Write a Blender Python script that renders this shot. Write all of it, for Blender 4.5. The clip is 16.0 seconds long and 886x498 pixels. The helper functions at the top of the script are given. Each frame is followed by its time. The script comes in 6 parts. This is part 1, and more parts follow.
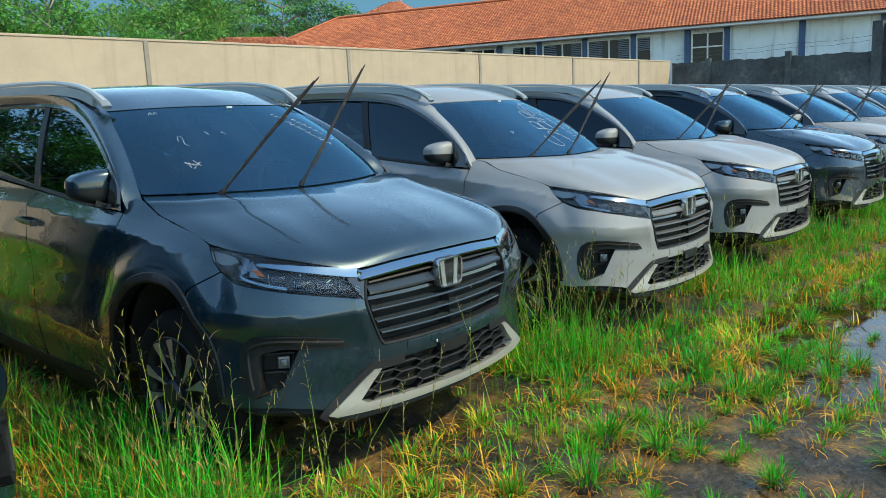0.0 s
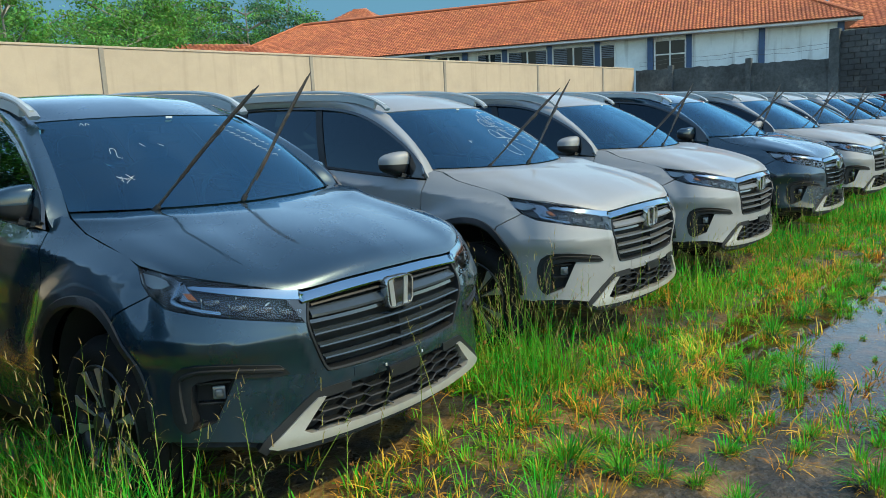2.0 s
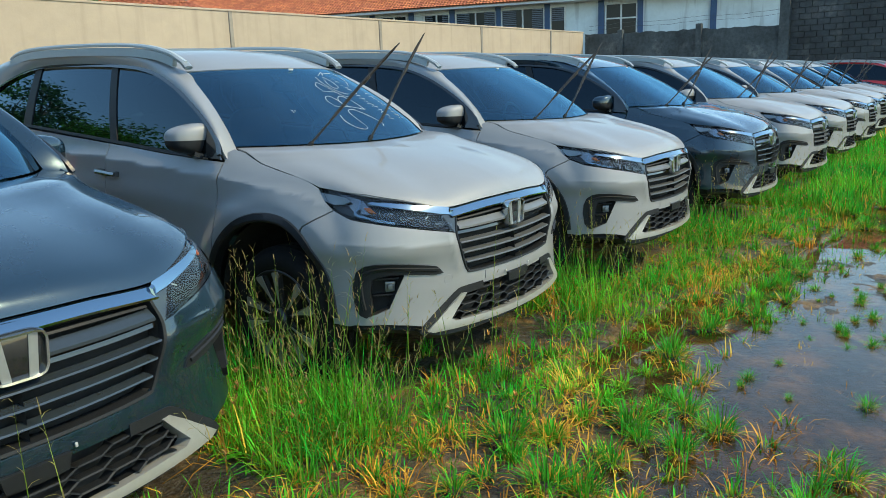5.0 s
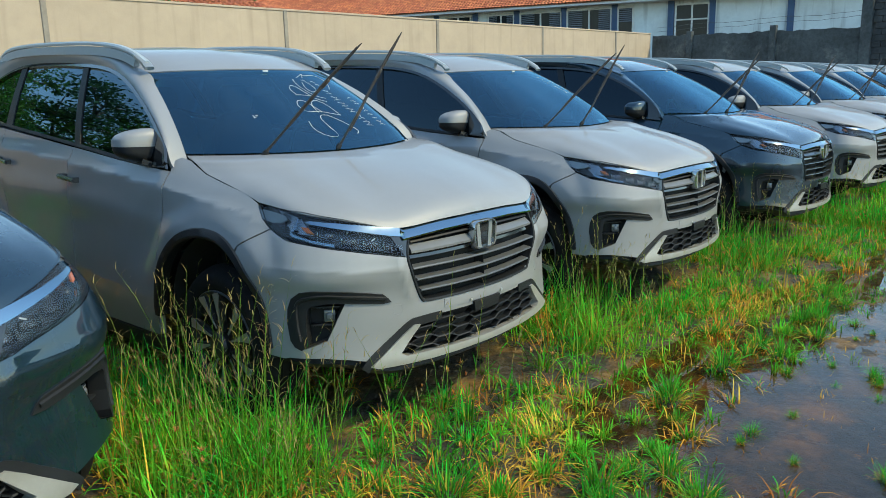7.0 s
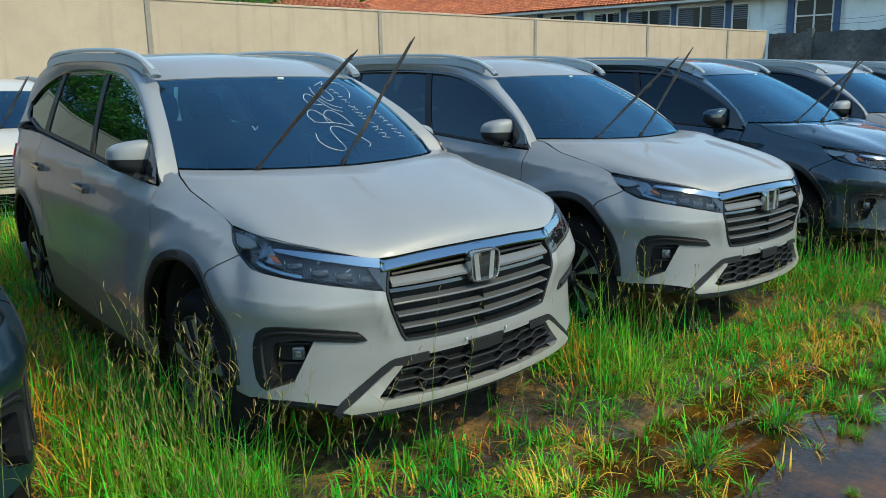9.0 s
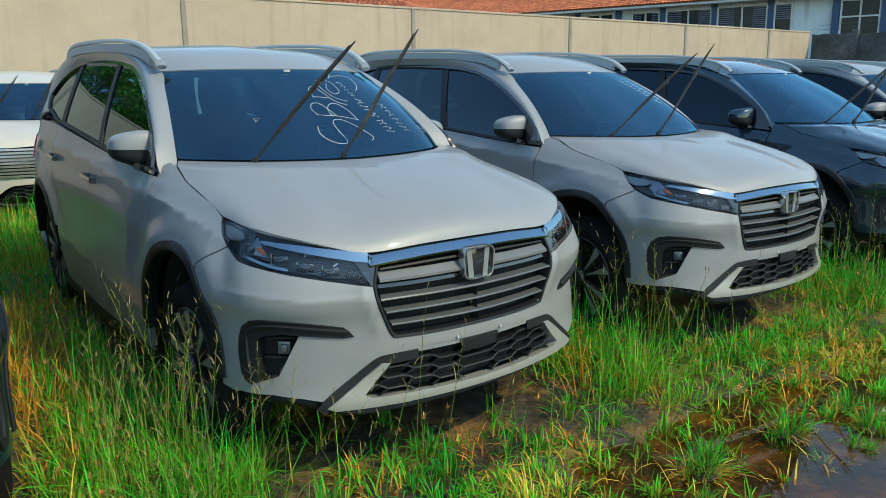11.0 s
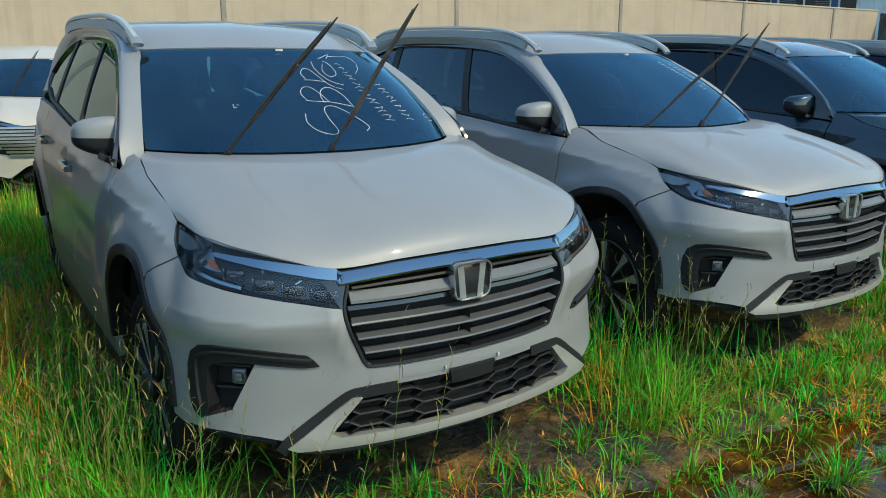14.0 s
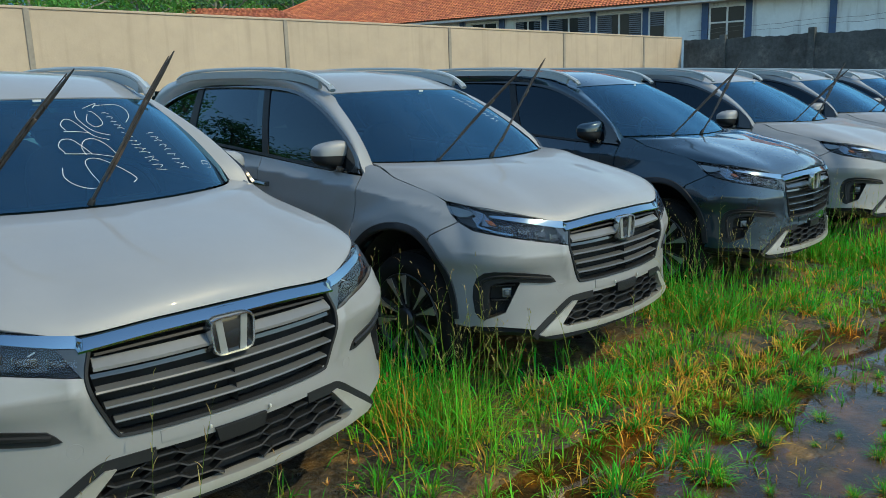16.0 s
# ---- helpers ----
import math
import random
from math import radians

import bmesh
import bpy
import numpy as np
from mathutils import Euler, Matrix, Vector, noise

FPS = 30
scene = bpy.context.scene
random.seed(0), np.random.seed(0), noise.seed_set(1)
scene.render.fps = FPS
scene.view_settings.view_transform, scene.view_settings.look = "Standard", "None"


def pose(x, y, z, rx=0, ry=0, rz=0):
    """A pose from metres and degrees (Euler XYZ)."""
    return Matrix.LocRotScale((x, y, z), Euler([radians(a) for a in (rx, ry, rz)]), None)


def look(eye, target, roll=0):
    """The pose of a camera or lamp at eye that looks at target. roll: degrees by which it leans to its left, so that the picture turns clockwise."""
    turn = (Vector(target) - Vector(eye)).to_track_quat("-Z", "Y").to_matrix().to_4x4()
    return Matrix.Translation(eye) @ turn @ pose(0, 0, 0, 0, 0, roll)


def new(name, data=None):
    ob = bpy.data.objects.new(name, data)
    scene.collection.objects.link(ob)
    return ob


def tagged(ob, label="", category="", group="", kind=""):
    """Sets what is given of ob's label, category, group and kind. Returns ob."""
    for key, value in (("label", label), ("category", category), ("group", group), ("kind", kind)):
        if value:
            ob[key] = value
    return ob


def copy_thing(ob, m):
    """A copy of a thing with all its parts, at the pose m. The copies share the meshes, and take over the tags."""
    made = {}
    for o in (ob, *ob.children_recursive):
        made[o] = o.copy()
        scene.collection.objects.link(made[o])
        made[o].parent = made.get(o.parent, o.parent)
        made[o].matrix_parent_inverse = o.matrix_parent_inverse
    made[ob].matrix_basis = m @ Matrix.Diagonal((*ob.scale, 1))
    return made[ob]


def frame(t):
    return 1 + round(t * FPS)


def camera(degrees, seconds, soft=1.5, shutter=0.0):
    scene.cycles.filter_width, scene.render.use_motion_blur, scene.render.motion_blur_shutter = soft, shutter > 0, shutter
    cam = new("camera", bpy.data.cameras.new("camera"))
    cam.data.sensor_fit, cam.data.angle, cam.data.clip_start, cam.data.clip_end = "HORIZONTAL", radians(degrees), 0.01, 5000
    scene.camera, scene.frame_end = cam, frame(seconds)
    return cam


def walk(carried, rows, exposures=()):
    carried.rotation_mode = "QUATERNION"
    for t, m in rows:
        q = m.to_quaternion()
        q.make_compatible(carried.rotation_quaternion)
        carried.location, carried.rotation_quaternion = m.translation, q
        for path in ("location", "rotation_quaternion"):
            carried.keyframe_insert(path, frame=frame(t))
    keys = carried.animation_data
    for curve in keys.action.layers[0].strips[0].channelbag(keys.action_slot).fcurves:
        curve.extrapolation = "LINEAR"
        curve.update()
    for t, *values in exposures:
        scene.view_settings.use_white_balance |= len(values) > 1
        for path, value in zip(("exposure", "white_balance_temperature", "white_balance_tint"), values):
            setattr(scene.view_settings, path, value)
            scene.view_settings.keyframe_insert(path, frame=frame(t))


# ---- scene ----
cam = camera(60.3, 16.0, soft=0.65)
PATH = [
    (0, (-4.337, -2.179, 1.41), (-2.941, -0.787, 1.072), -2.6),
    (0.5, (-4.28, -2.153, 1.411), (-2.873, -0.775, 1.06), -2.5),
    (1, (-4.233, -2.129, 1.417), (-2.811, -0.768, 1.061), -2.6),
    (1.5, (-4.207, -2.128, 1.415), (-2.77, -0.784, 1.059), -2.6),
    (2, (-4.167, -2.116, 1.419), (-2.712, -0.782, 1.095), -2.8),
    (2.5, (-4.058, -2.109, 1.43), (-2.592, -0.786, 1.113), -2.9),
    (3, (-3.882, -2.029, 1.434), (-2.409, -0.712, 1.122), -2.8),
    (3.5, (-3.658, -1.95, 1.446), (-2.164, -0.657, 1.137), -2.6),
    (4, (-3.402, -1.946, 1.41), (-1.887, -0.681, 1.086), -2.6),
    (4.5, (-3.094, -1.962, 1.406), (-1.583, -0.712, 1.015), -2.2),
    (5, (-2.901, -1.947, 1.397), (-1.393, -0.702, 0.978), -2.0),
    (7.5, (-2.147, -2.044, 1.411), (-0.789, -0.634, 1.0), -0.9),
    (8, (-1.982, -2.0, 1.445), (-0.648, -0.568, 1.034), -0.5),
    (8.5, (-1.866, -1.987, 1.445), (-0.572, -0.517, 1.038), -0.7),
    (9, (-1.757, -2.049, 1.442), (-0.57, -0.492, 1.033), -1.2),
    (11.5, (-1.598, -2.093, 1.416), (-0.494, -0.477, 1.0), -0.8),
    (12, (-1.569, -2.052, 1.416), (-0.485, -0.427, 0.987), -1.1),
    (12.5, (-1.464, -1.926, 1.426), (-0.412, -0.28, 0.993), -0.6),
    (13, (-1.375, -1.82, 1.442), (-0.335, -0.17, 1.002), 0.1),
    (13.5, (-1.318, -1.811, 1.44), (-0.3, -0.151, 0.985), 0.3),
    (14, (-1.221, -1.847, 1.442), (-0.216, -0.181, 0.977), -0.0),
    (14.5, (-1.054, -1.917, 1.445), (0.067, -0.329, 0.974), 0.4),
    (15, (-0.925, -1.977, 1.475), (0.346, -0.504, 1.012), 0.3),
    (15.5, (-0.914, -2.001, 1.47), (0.398, -0.558, 1.028), -1.0),
    (16, (-0.972, -2.01, 1.479), (0.338, -0.551, 1.085), -1.9),
]
walk(cam, [(t, look(eye, target, roll)) for t, eye, target, roll in PATH], exposures=[(0, 1.12, 6750, -2), (5, 1.12, 6750, -2), (8.5, .97, 6550, -2), (12.5, .86, 6550, -2), (16, .76, 6550, -2)])

# ---------------------------------------------------------------- sky and sun
SUN_EL, SUN_AZ = radians(46), radians(155)      # azimuth from +y towards +x
world = bpy.data.worlds.new("world")
scene.world = world
world.use_nodes = True
wn = world.node_tree
sky = wn.nodes.new("ShaderNodeTexSky")
sky.sky_type = "NISHITA"
sky.sun_disc = False
sky.sun_elevation, sky.sun_rotation = SUN_EL, SUN_AZ
sky.air_density, sky.dust_density, sky.ozone_density = 1.3, 0.3, 3.5
back = wn.nodes["Background"]
back.inputs["Strength"].default_value = 0.15
wn.links.new(sky.outputs["Color"], back.inputs["Color"])
sun_data = bpy.data.lights.new("sun", "SUN")
sun_data.energy, sun_data.angle, sun_data.color = 2.05, radians(0.6), (1, .80, .49)
sun = new("sun", sun_data)
sun_dir = Vector((math.sin(SUN_AZ) * math.cos(SUN_EL), math.cos(SUN_AZ) * math.cos(SUN_EL), math.sin(SUN_EL)))
sun.matrix_basis = look(sun_dir * 40, (0, 0, 0))

# ---------------------------------------------------------------- materials
M = {}


def material(name, color, rough=.5, metal=0.0, vary=0.0, scale=3.0, bump=0.0, bump_scale=60.0, rough_vary=0.0, coat=0.0, spec=0.5, coords="Object", second=None, mix_scale=2.0, mix_sharp=(.45, .6), island=0.0, streak=0.0):
    """A principled surface with colour variation at two scales, an optional second colour in patches, and fine relief."""
    m = bpy.data.materials.new(name)
    m.use_nodes = True
    t = m.node_tree
    b = t.nodes["Principled BSDF"]
    b.inputs["Roughness"].default_value = rough
    b.inputs["Metallic"].default_value = metal
    b.inputs["Specular IOR Level"].default_value = spec
    if coat:
        b.inputs["Coat Weight"].default_value = coat
        b.inputs["Coat Roughness"].default_value = .03
    tc = t.nodes.new("ShaderNodeTexCoord")
    src = tc.outputs[coords]
    rgb = t.nodes.new("ShaderNodeRGB")
    rgb.outputs[0].default_value = (*color, 1)
    col = rgb.outputs[0]

    def tex(s, detail=5.0, r=.6):
        n = t.nodes.new("ShaderNodeTexNoise")
        n.inputs["Scale"].default_value, n.inputs["Detail"].default_value, n.inputs["Roughness"].default_value = s, detail, r
        t.links.new(src, n.inputs["Vector"])
        return n.outputs["Fac"]

    def ranged(f, a, c, lo, hi):
        r = t.nodes.new("ShaderNodeMapRange")
        for k, v in zip(("From Min", "From Max", "To Min", "To Max"), (a, c, lo, hi)):
            r.inputs[k].default_value = v
        t.links.new(f, r.inputs["Value"])
        return r.outputs["Result"]

    def mixed(f, a, c, kind="MIX"):
        x = t.nodes.new("ShaderNodeMix")
        x.data_type, x.blend_type = "RGBA", kind
        if isinstance(f, float):
            x.inputs["Factor"].default_value = f
        else:
            t.links.new(f, x.inputs["Factor"])
        for sock, val in ((x.inputs["A"], a), (x.inputs["B"], c)):
            if isinstance(val, tuple):
                sock.default_value = (*val, 1)
            else:
                t.links.new(val, sock)
        return x.outputs["Result"]

    if second is not None:
        col = mixed(ranged(tex(mix_scale, 6, .65), *mix_sharp, 0, 1), col, second)
    if streak:
        mp = t.nodes.new("ShaderNodeMapping")
        mp.inputs["Scale"].default_value = (5, 5, .35)
        t.links.new(src, mp.inputs["Vector"])
        n = t.nodes.new("ShaderNodeTexNoise")
        n.inputs["Scale"].default_value, n.inputs["Detail"].default_value = 1.0, 6
        t.links.new(mp.outputs["Vector"], n.inputs["Vector"])
        col = mixed(ranged(n.outputs["Fac"], .54, .76, 0, streak), col, tuple(c * .45 for c in color))
    if vary:
        for s, k in ((scale, vary), (scale * 9, vary * .6)):
            v = t.nodes.new("ShaderNodeHueSaturation")
            t.links.new(ranged(tex(s), .3, .7, 1 - k, 1 + k), v.inputs["Value"])
            t.links.new(col, v.inputs["Color"])
            col = v.outputs["Color"]
    if island:
        g = t.nodes.new("ShaderNodeNewGeometry")
        v = t.nodes.new("ShaderNodeHueSaturation")
        t.links.new(ranged(g.outputs["Random Per Island"], 0, 1, 1 - island, 1 + island), v.inputs["Value"])
        t.links.new(ranged(g.outputs["Random Per Island"], 0, 1, .5 - island * .04, .5 + island * .04), v.inputs["Hue"])
        t.links.new(col, v.inputs["Color"])
        col = v.outputs["Color"]
    t.links.new(col, b.inputs["Base Color"])
    if rough_vary:
        t.links.new(ranged(tex(scale * 2.3), .3, .7, max(rough - rough_vary, .02), min(rough + rough_vary, 1)), b.inputs["Roughness"])
    if bump:
        bp = t.nodes.new("ShaderNodeBump")
        bp.inputs["Strength"].default_value, bp.inputs["Distance"].default_value = 1.0, bump
        t.links.new(tex(bump_scale, 4), bp.inputs["Height"])
        t.links.new(bp.outputs["Normal"], b.inputs["Normal"])
    M[name] = m
    return m


def paint(name, color, metal, rough, coat=.55, film=(.06, .16)):
    """Car paint: fine flakes under a clear coat, with a thin dusty film."""
    m = material(name, color, rough, metal, vary=.03, scale=1.2, rough_vary=.05, coat=coat)
    t = m.node_tree
    b = t.nodes["Principled BSDF"]
    tc = t.nodes.new("ShaderNodeTexCoord")
    v = t.nodes.new("ShaderNodeTexVoronoi")
    v.inputs["Scale"].default_value = 900
    t.links.new(tc.outputs["Object"], v.inputs["Vector"])
    bp = t.nodes.new("ShaderNodeBump")
    bp.inputs["Strength"].default_value, bp.inputs["Distance"].default_value = .12, .0004
    t.links.new(v.outputs["Distance"], bp.inputs["Height"])
    t.links.new(bp.outputs["Normal"], b.inputs["Normal"])
    n = t.nodes.new("ShaderNodeTexNoise")
    n.inputs["Scale"].default_value, n.inputs["Detail"].default_value = 3.5, 8
    t.links.new(tc.outputs["Object"], n.inputs["Vector"])
    r = t.nodes.new("ShaderNodeMapRange")
    for k, x in zip(("From Min", "From Max", "To Min", "To Max"), (.35, .7, *film)):
        r.inputs[k].default_value = x
    t.links.new(n.outputs["Fac"], r.inputs["Value"])
    t.links.new(r.outputs["Result"], b.inputs["Coat Roughness"])
    return m


def pane(name, through_color, gloss_color, ior, sky_sheen=0.0):
    """Thin glass: tinted see-through, with a clear reflection that grows towards grazing angles."""
    m = bpy.data.materials.new(name)
    m.use_nodes = True
    t = m.node_tree
    t.nodes.remove(t.nodes["Principled BSDF"])
    tr, gl, mx, fr = (t.nodes.new("ShaderNode" + k) for k in ("BsdfTransparent", "BsdfGlossy", "MixShader", "Fresnel"))
    tr.inputs["Color"].default_value = (*through_color, 1)
    gl.inputs["Color"].default_value = (*gloss_color, 1)
    gl.inputs["Roughness"].default_value = .012
    fr.inputs["IOR"].default_value = ior
    t.links.new(fr.outputs[0], mx.inputs[0])
    t.links.new(tr.outputs[0], mx.inputs[1])
    t.links.new(gl.outputs[0], mx.inputs[2])
    last = mx.outputs[0]
    # cloudy pale-blue patches painted on, for the soft sky reflection in the glass
    if sky_sheen:
        tc, n, r, d, m2 = (t.nodes.new("ShaderNode" + k) for k in ("TexCoord", "TexNoise", "MapRange", "BsdfDiffuse", "MixShader"))
        n.inputs["Scale"].default_value, n.inputs["Detail"].default_value, n.inputs["Distortion"].default_value = 1.8, 7, .8
        for k, x in zip(("From Min", "From Max", "To Min", "To Max"), (.42, .75, .004, sky_sheen)):
            r.inputs[k].default_value = x
        d.inputs["Color"].default_value = (.42, .60, .70, 1)
        t.links.new(tc.outputs["Object"], n.inputs["Vector"])
        t.links.new(n.outputs["Fac"], r.inputs["Value"])
        t.links.new(r.outputs["Result"], m2.inputs[0])
        t.links.new(last, m2.inputs[1])
        t.links.new(d.outputs[0], m2.inputs[2])
        last = m2.outputs[0]
    t.links.new(last, t.nodes["Material Output"].inputs["Surface"])
    M[name] = m
    return m


pane("clear", (.95, .96, .97), (1, 1, 1), 1.42)
pane("screen_glass", (.09, .31, .48), (.38, .72, .95), 2.15, .022)
pane("tint", (.010, .026, .042), (.60, .82, 1), 1.52)
paint("paint_silver", (.232, .241, .252), .08, .52, .50, (.012, .04))
paint("paint_dark", (.010, .030, .050), .50, .28, 1.0, (.004, .016))
paint("paint_white", (.52, .48, .41), .0, .4)
paint("paint_red", (.45, .02, .025), .2, .35)
material("gloss_black", (.012, .013, .014), .12, vary=.05, coat=.6)
material("plastic", (.012, .0135, .016), .50, spec=.28, vary=.12, scale=4, bump=.0006, bump_scale=350)
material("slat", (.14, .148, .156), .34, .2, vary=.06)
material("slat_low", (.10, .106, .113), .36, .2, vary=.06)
material("slat_dark", (.036, .048, .060), .20, .3, vary=.06)
material("chrome", (.25, .32, .37), .12, 1.0, rough_vary=.03)
material("chrome_dark", (.25, .26, .27), .2, 1.0)
material("skid", (.40, .40, .385), .38, .5, vary=.06, scale=5)
material("rail", (.34, .39, .42), .38, .1, vary=.05)
# darker copy of the rail grey, with shade put into the lower part's colour
material("rail_shade", (.30, .35, .38), .45, .05, vary=.05)
material("badge_chrome", (.46, .48, .48), .14, .95, rough_vary=.04)
material("alloy", (.33, .35, .35), .32, .6, vary=.05)
material("wheel_dark", (.03, .03, .032), .4, .4)
material("rubber", (.010, .010, .010), .85, spec=.15, vary=.2, scale=6, second=(.020, .017, .013), mix_scale=5, mix_sharp=(.5, .75), bump=.001, bump_scale=120)
material("lamp_black", (.020, .022, .025), .22)
material("shadow_black", (.01, .01, .01), .9)
material("wiper_black", (.020, .019, .019), .45, second=(.07, .05, .035), mix_scale=9, mix_sharp=(.52, .68))
material("wiper_dusty", (.036, .028, .024), .6, vary=.3, scale=9)
material("cabin", (.035, .035, .037), .7, vary=.1)
material("screw", (.50, .50, .49), .35, .4)
material("tag_white", (.42, .45, .48), .5)
material("fog_lens", (.10, .11, .12), .08, coat=.8)
material("amber", (.50, .12, .02), .2)
material("tail_red", (.5, .01, .012), .12, coat=.8)
material("chalk", (.50, .53, .55), .8)
material("mirror", (.9, .9, .9), .02, 1.0)
material("lens", (.10, .11, .125), .10, .8)
material("concrete_wall", (.425, .350, .265), .85, vary=.07, scale=.35, second=(.36, .298, .228), mix_scale=.7, mix_sharp=(.48, .72), bump=.003, bump_scale=25, coords="Object", streak=.30)
material("concrete_post", (.25, .225, .19), .85, vary=.15, scale=1.5, bump=.004, bump_scale=30)
material("mould_wall", (.070, .080, .082), .9, vary=.45, scale=.9, second=(.17, .175, .165), mix_scale=1.3, mix_sharp=(.55, .72), bump=.008, bump_scale=18)
material("mould_block", (.05, .055, .058), .9, vary=.4, scale=1.2, second=(.12, .12, .11), mix_scale=2.1, mix_sharp=(.55, .75), bump=.006, bump_scale=25, island=.08)
material("white_plaster", (.62, .68, .69), .8, vary=.08, scale=.8, second=(.45, .47, .45), mix_scale=.9, mix_sharp=(.55, .8), bump=.002, bump_scale=30, streak=.8)
material("blue_paint", (.035, .075, .16), .6, vary=.15, scale=2)
material("dark_glass", (.012, .016, .022), .12, vary=.2, spec=.2)
material("frame_white", (.55, .56, .55), .6, vary=.1)
material("louvre", (.10, .13, .18), .6, vary=.2)
material("roof_tile", (.50, .155, .07), .8, vary=.16, scale=1.4, second=(.38, .12, .06), mix_scale=.6, mix_sharp=(.45, .7), bump=.002, bump_scale=60, island=.20)
material("roof_under", (.25, .09, .045), .9, vary=.1)
material("bark", (.26, .23, .19), .9, vary=.25, scale=3, bump=.01, bump_scale=14)
material("mud", (.048, .041, .033), .42, vary=.5, scale=2.6, second=(.18, .11, .043), mix_scale=3.6, mix_sharp=(.48, .62), bump=.022, bump_scale=26, rough_vary=.25, coords="Object", spec=.22)


def leafy(name, color, second, island=.3, trans=.35, rough=.55, root=None):
    m = material(name, color, rough, vary=.15, scale=.8, second=second, mix_scale=1.3, mix_sharp=(.42, .62), island=island, spec=.12)
    t = m.node_tree
    b = t.nodes["Principled BSDF"]
    out = t.nodes["Material Output"]
    tr = t.nodes.new("ShaderNodeBsdfTranslucent")
    mx = t.nodes.new("ShaderNodeMixShader")
    mx.inputs[0].default_value = trans
    if root is not None:
        # straw at the foot of each blade, green above; how far up differs from blade to blade
        at, geo, add, r, x = (t.nodes.new("ShaderNode" + k) for k in ("Attribute", "NewGeometry", "Math", "MapRange", "Mix"))
        at.attribute_name = "along"
        add.operation = "MULTIPLY_ADD"
        add.inputs[1].default_value = -.75
        t.links.new(geo.outputs["Random Per Island"], add.inputs[0])
        t.links.new(at.outputs["Fac"], add.inputs[2])
        for k, v in zip(("From Min", "From Max", "To Min", "To Max"), (-.56, -.06, 0, 1)):
            r.inputs[k].default_value = v
        t.links.new(add.outputs[0], r.inputs["Value"])
        x.data_type = "RGBA"
        x.inputs["A"].default_value = (*root, 1)
        t.links.new(r.outputs["Result"], x.inputs["Factor"])
        t.links.new(b.inputs["Base Color"].links[0].from_socket, x.inputs["B"])
        t.links.new(x.outputs["Result"], b.inputs["Base Color"])
    t.links.new(b.inputs["Base Color"].links[0].from_socket, tr.inputs["Color"])
    t.links.new(b.outputs[0], mx.inputs[1])
    t.links.new(tr.outputs[0], mx.inputs[2])
    t.links.new(mx.outputs[0], out.inputs["Surface"])
    return m


leafy("grass", (.048, .355, .028), (.178, .52, .035), .65, .34, root=(.54, .28, .04))
leafy("grass_dry", (.70, .31, .05), (.62, .42, .07), .5)
leafy("seed", (.52, .23, .08), (.46, .28, .10), .5)
leafy("spike", (.32, .23, .10), (.26, .25, .08), .4)
leafy("stalk", (.14, .30, .03), (.24, .30, .05), .5)
leafy("leaf", (.11, .29, .06), (.18, .34, .07), .45, .40)
leafy("leaf_dark", (.06, .15, .07), (.08, .18, .09), .4, .35)
leafy("leaf_yellow", (.28, .24, .05), (.12, .18, .04), .35, .3)
pane("water", (.80, .68, .46), (1, 1, 1), 1.33)


def glowing(name, color, strength):
    """An even glow, for the backdrop that stands in for the low sky."""
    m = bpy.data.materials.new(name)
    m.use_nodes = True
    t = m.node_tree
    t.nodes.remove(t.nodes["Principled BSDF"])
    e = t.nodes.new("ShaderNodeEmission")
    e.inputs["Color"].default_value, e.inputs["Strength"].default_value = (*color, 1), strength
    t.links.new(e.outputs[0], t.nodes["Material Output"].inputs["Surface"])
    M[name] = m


glowing("haze", (.22, .50, .78), .33)
# ---------------------------------------------------------------- building tools
def smoothstep(a, b, x):
    t = np.clip((x - a) / (b - a), 0, 1)
    return t * t * (3 - 2 * t)


def part(name, mesh, material, parent=None, label=""):
    """Links a mesh (or a bmesh) as one object under its thing or part."""
    if isinstance(mesh, bmesh.types.BMesh):
        me = bpy.data.meshes.new(name)
        mesh.to_mesh(me)
        mesh.free()
        mesh = me
    if not mesh.materials and material is not None:
        mesh.materials.append(material)
    ob = new(name, mesh)
    if parent is not None:
        ob.parent = parent
    return tagged(ob, label)


def thing(name, label, category, group="", kind="", at=None):
    ob = new(name)
    ob.empty_display_size = 0.2
    if at is not None:
        ob.matrix_basis = at
    return tagged(ob, label, category, group, kind)


def from_lists(verts, faces, smooth=True, normals=None, angle=None):
    """A mesh; normals, if given, are one for each vertex."""
    me = bpy.data.meshes.new("mesh")
    me.from_pydata([tuple(map(float, v)) for v in verts], [], [tuple(map(int, f)) for f in faces])
    me.polygons.foreach_set("use_smooth", [smooth] * len(me.polygons))
    me.update()
    if angle is not None:
        me.set_sharp_from_angle(angle=radians(angle))
    if normals is not None:
        me.normals_split_custom_set_from_vertices([tuple(map(float, v)) for v in normals])
    return me


def joined(*pieces):
    """Several (verts, faces) as one."""
    verts, faces, n = [], [], 0
    for v, f in pieces:
        verts.extend(tuple(p) for p in v)
        faces.extend(tuple(i + n for i in face) for face in f)
        n += len(v)
    return verts, faces


def flipped(piece):
    """The mirror image of (verts, faces) across the middle plane."""
    v, f = piece
    return [(-p[0], p[1], p[2]) for p in v], [tuple(reversed(face)) for face in f]


def moved(piece, m):
    return [tuple(m @ Vector(tuple(map(float, p)))) for p in piece[0]], piece[1]


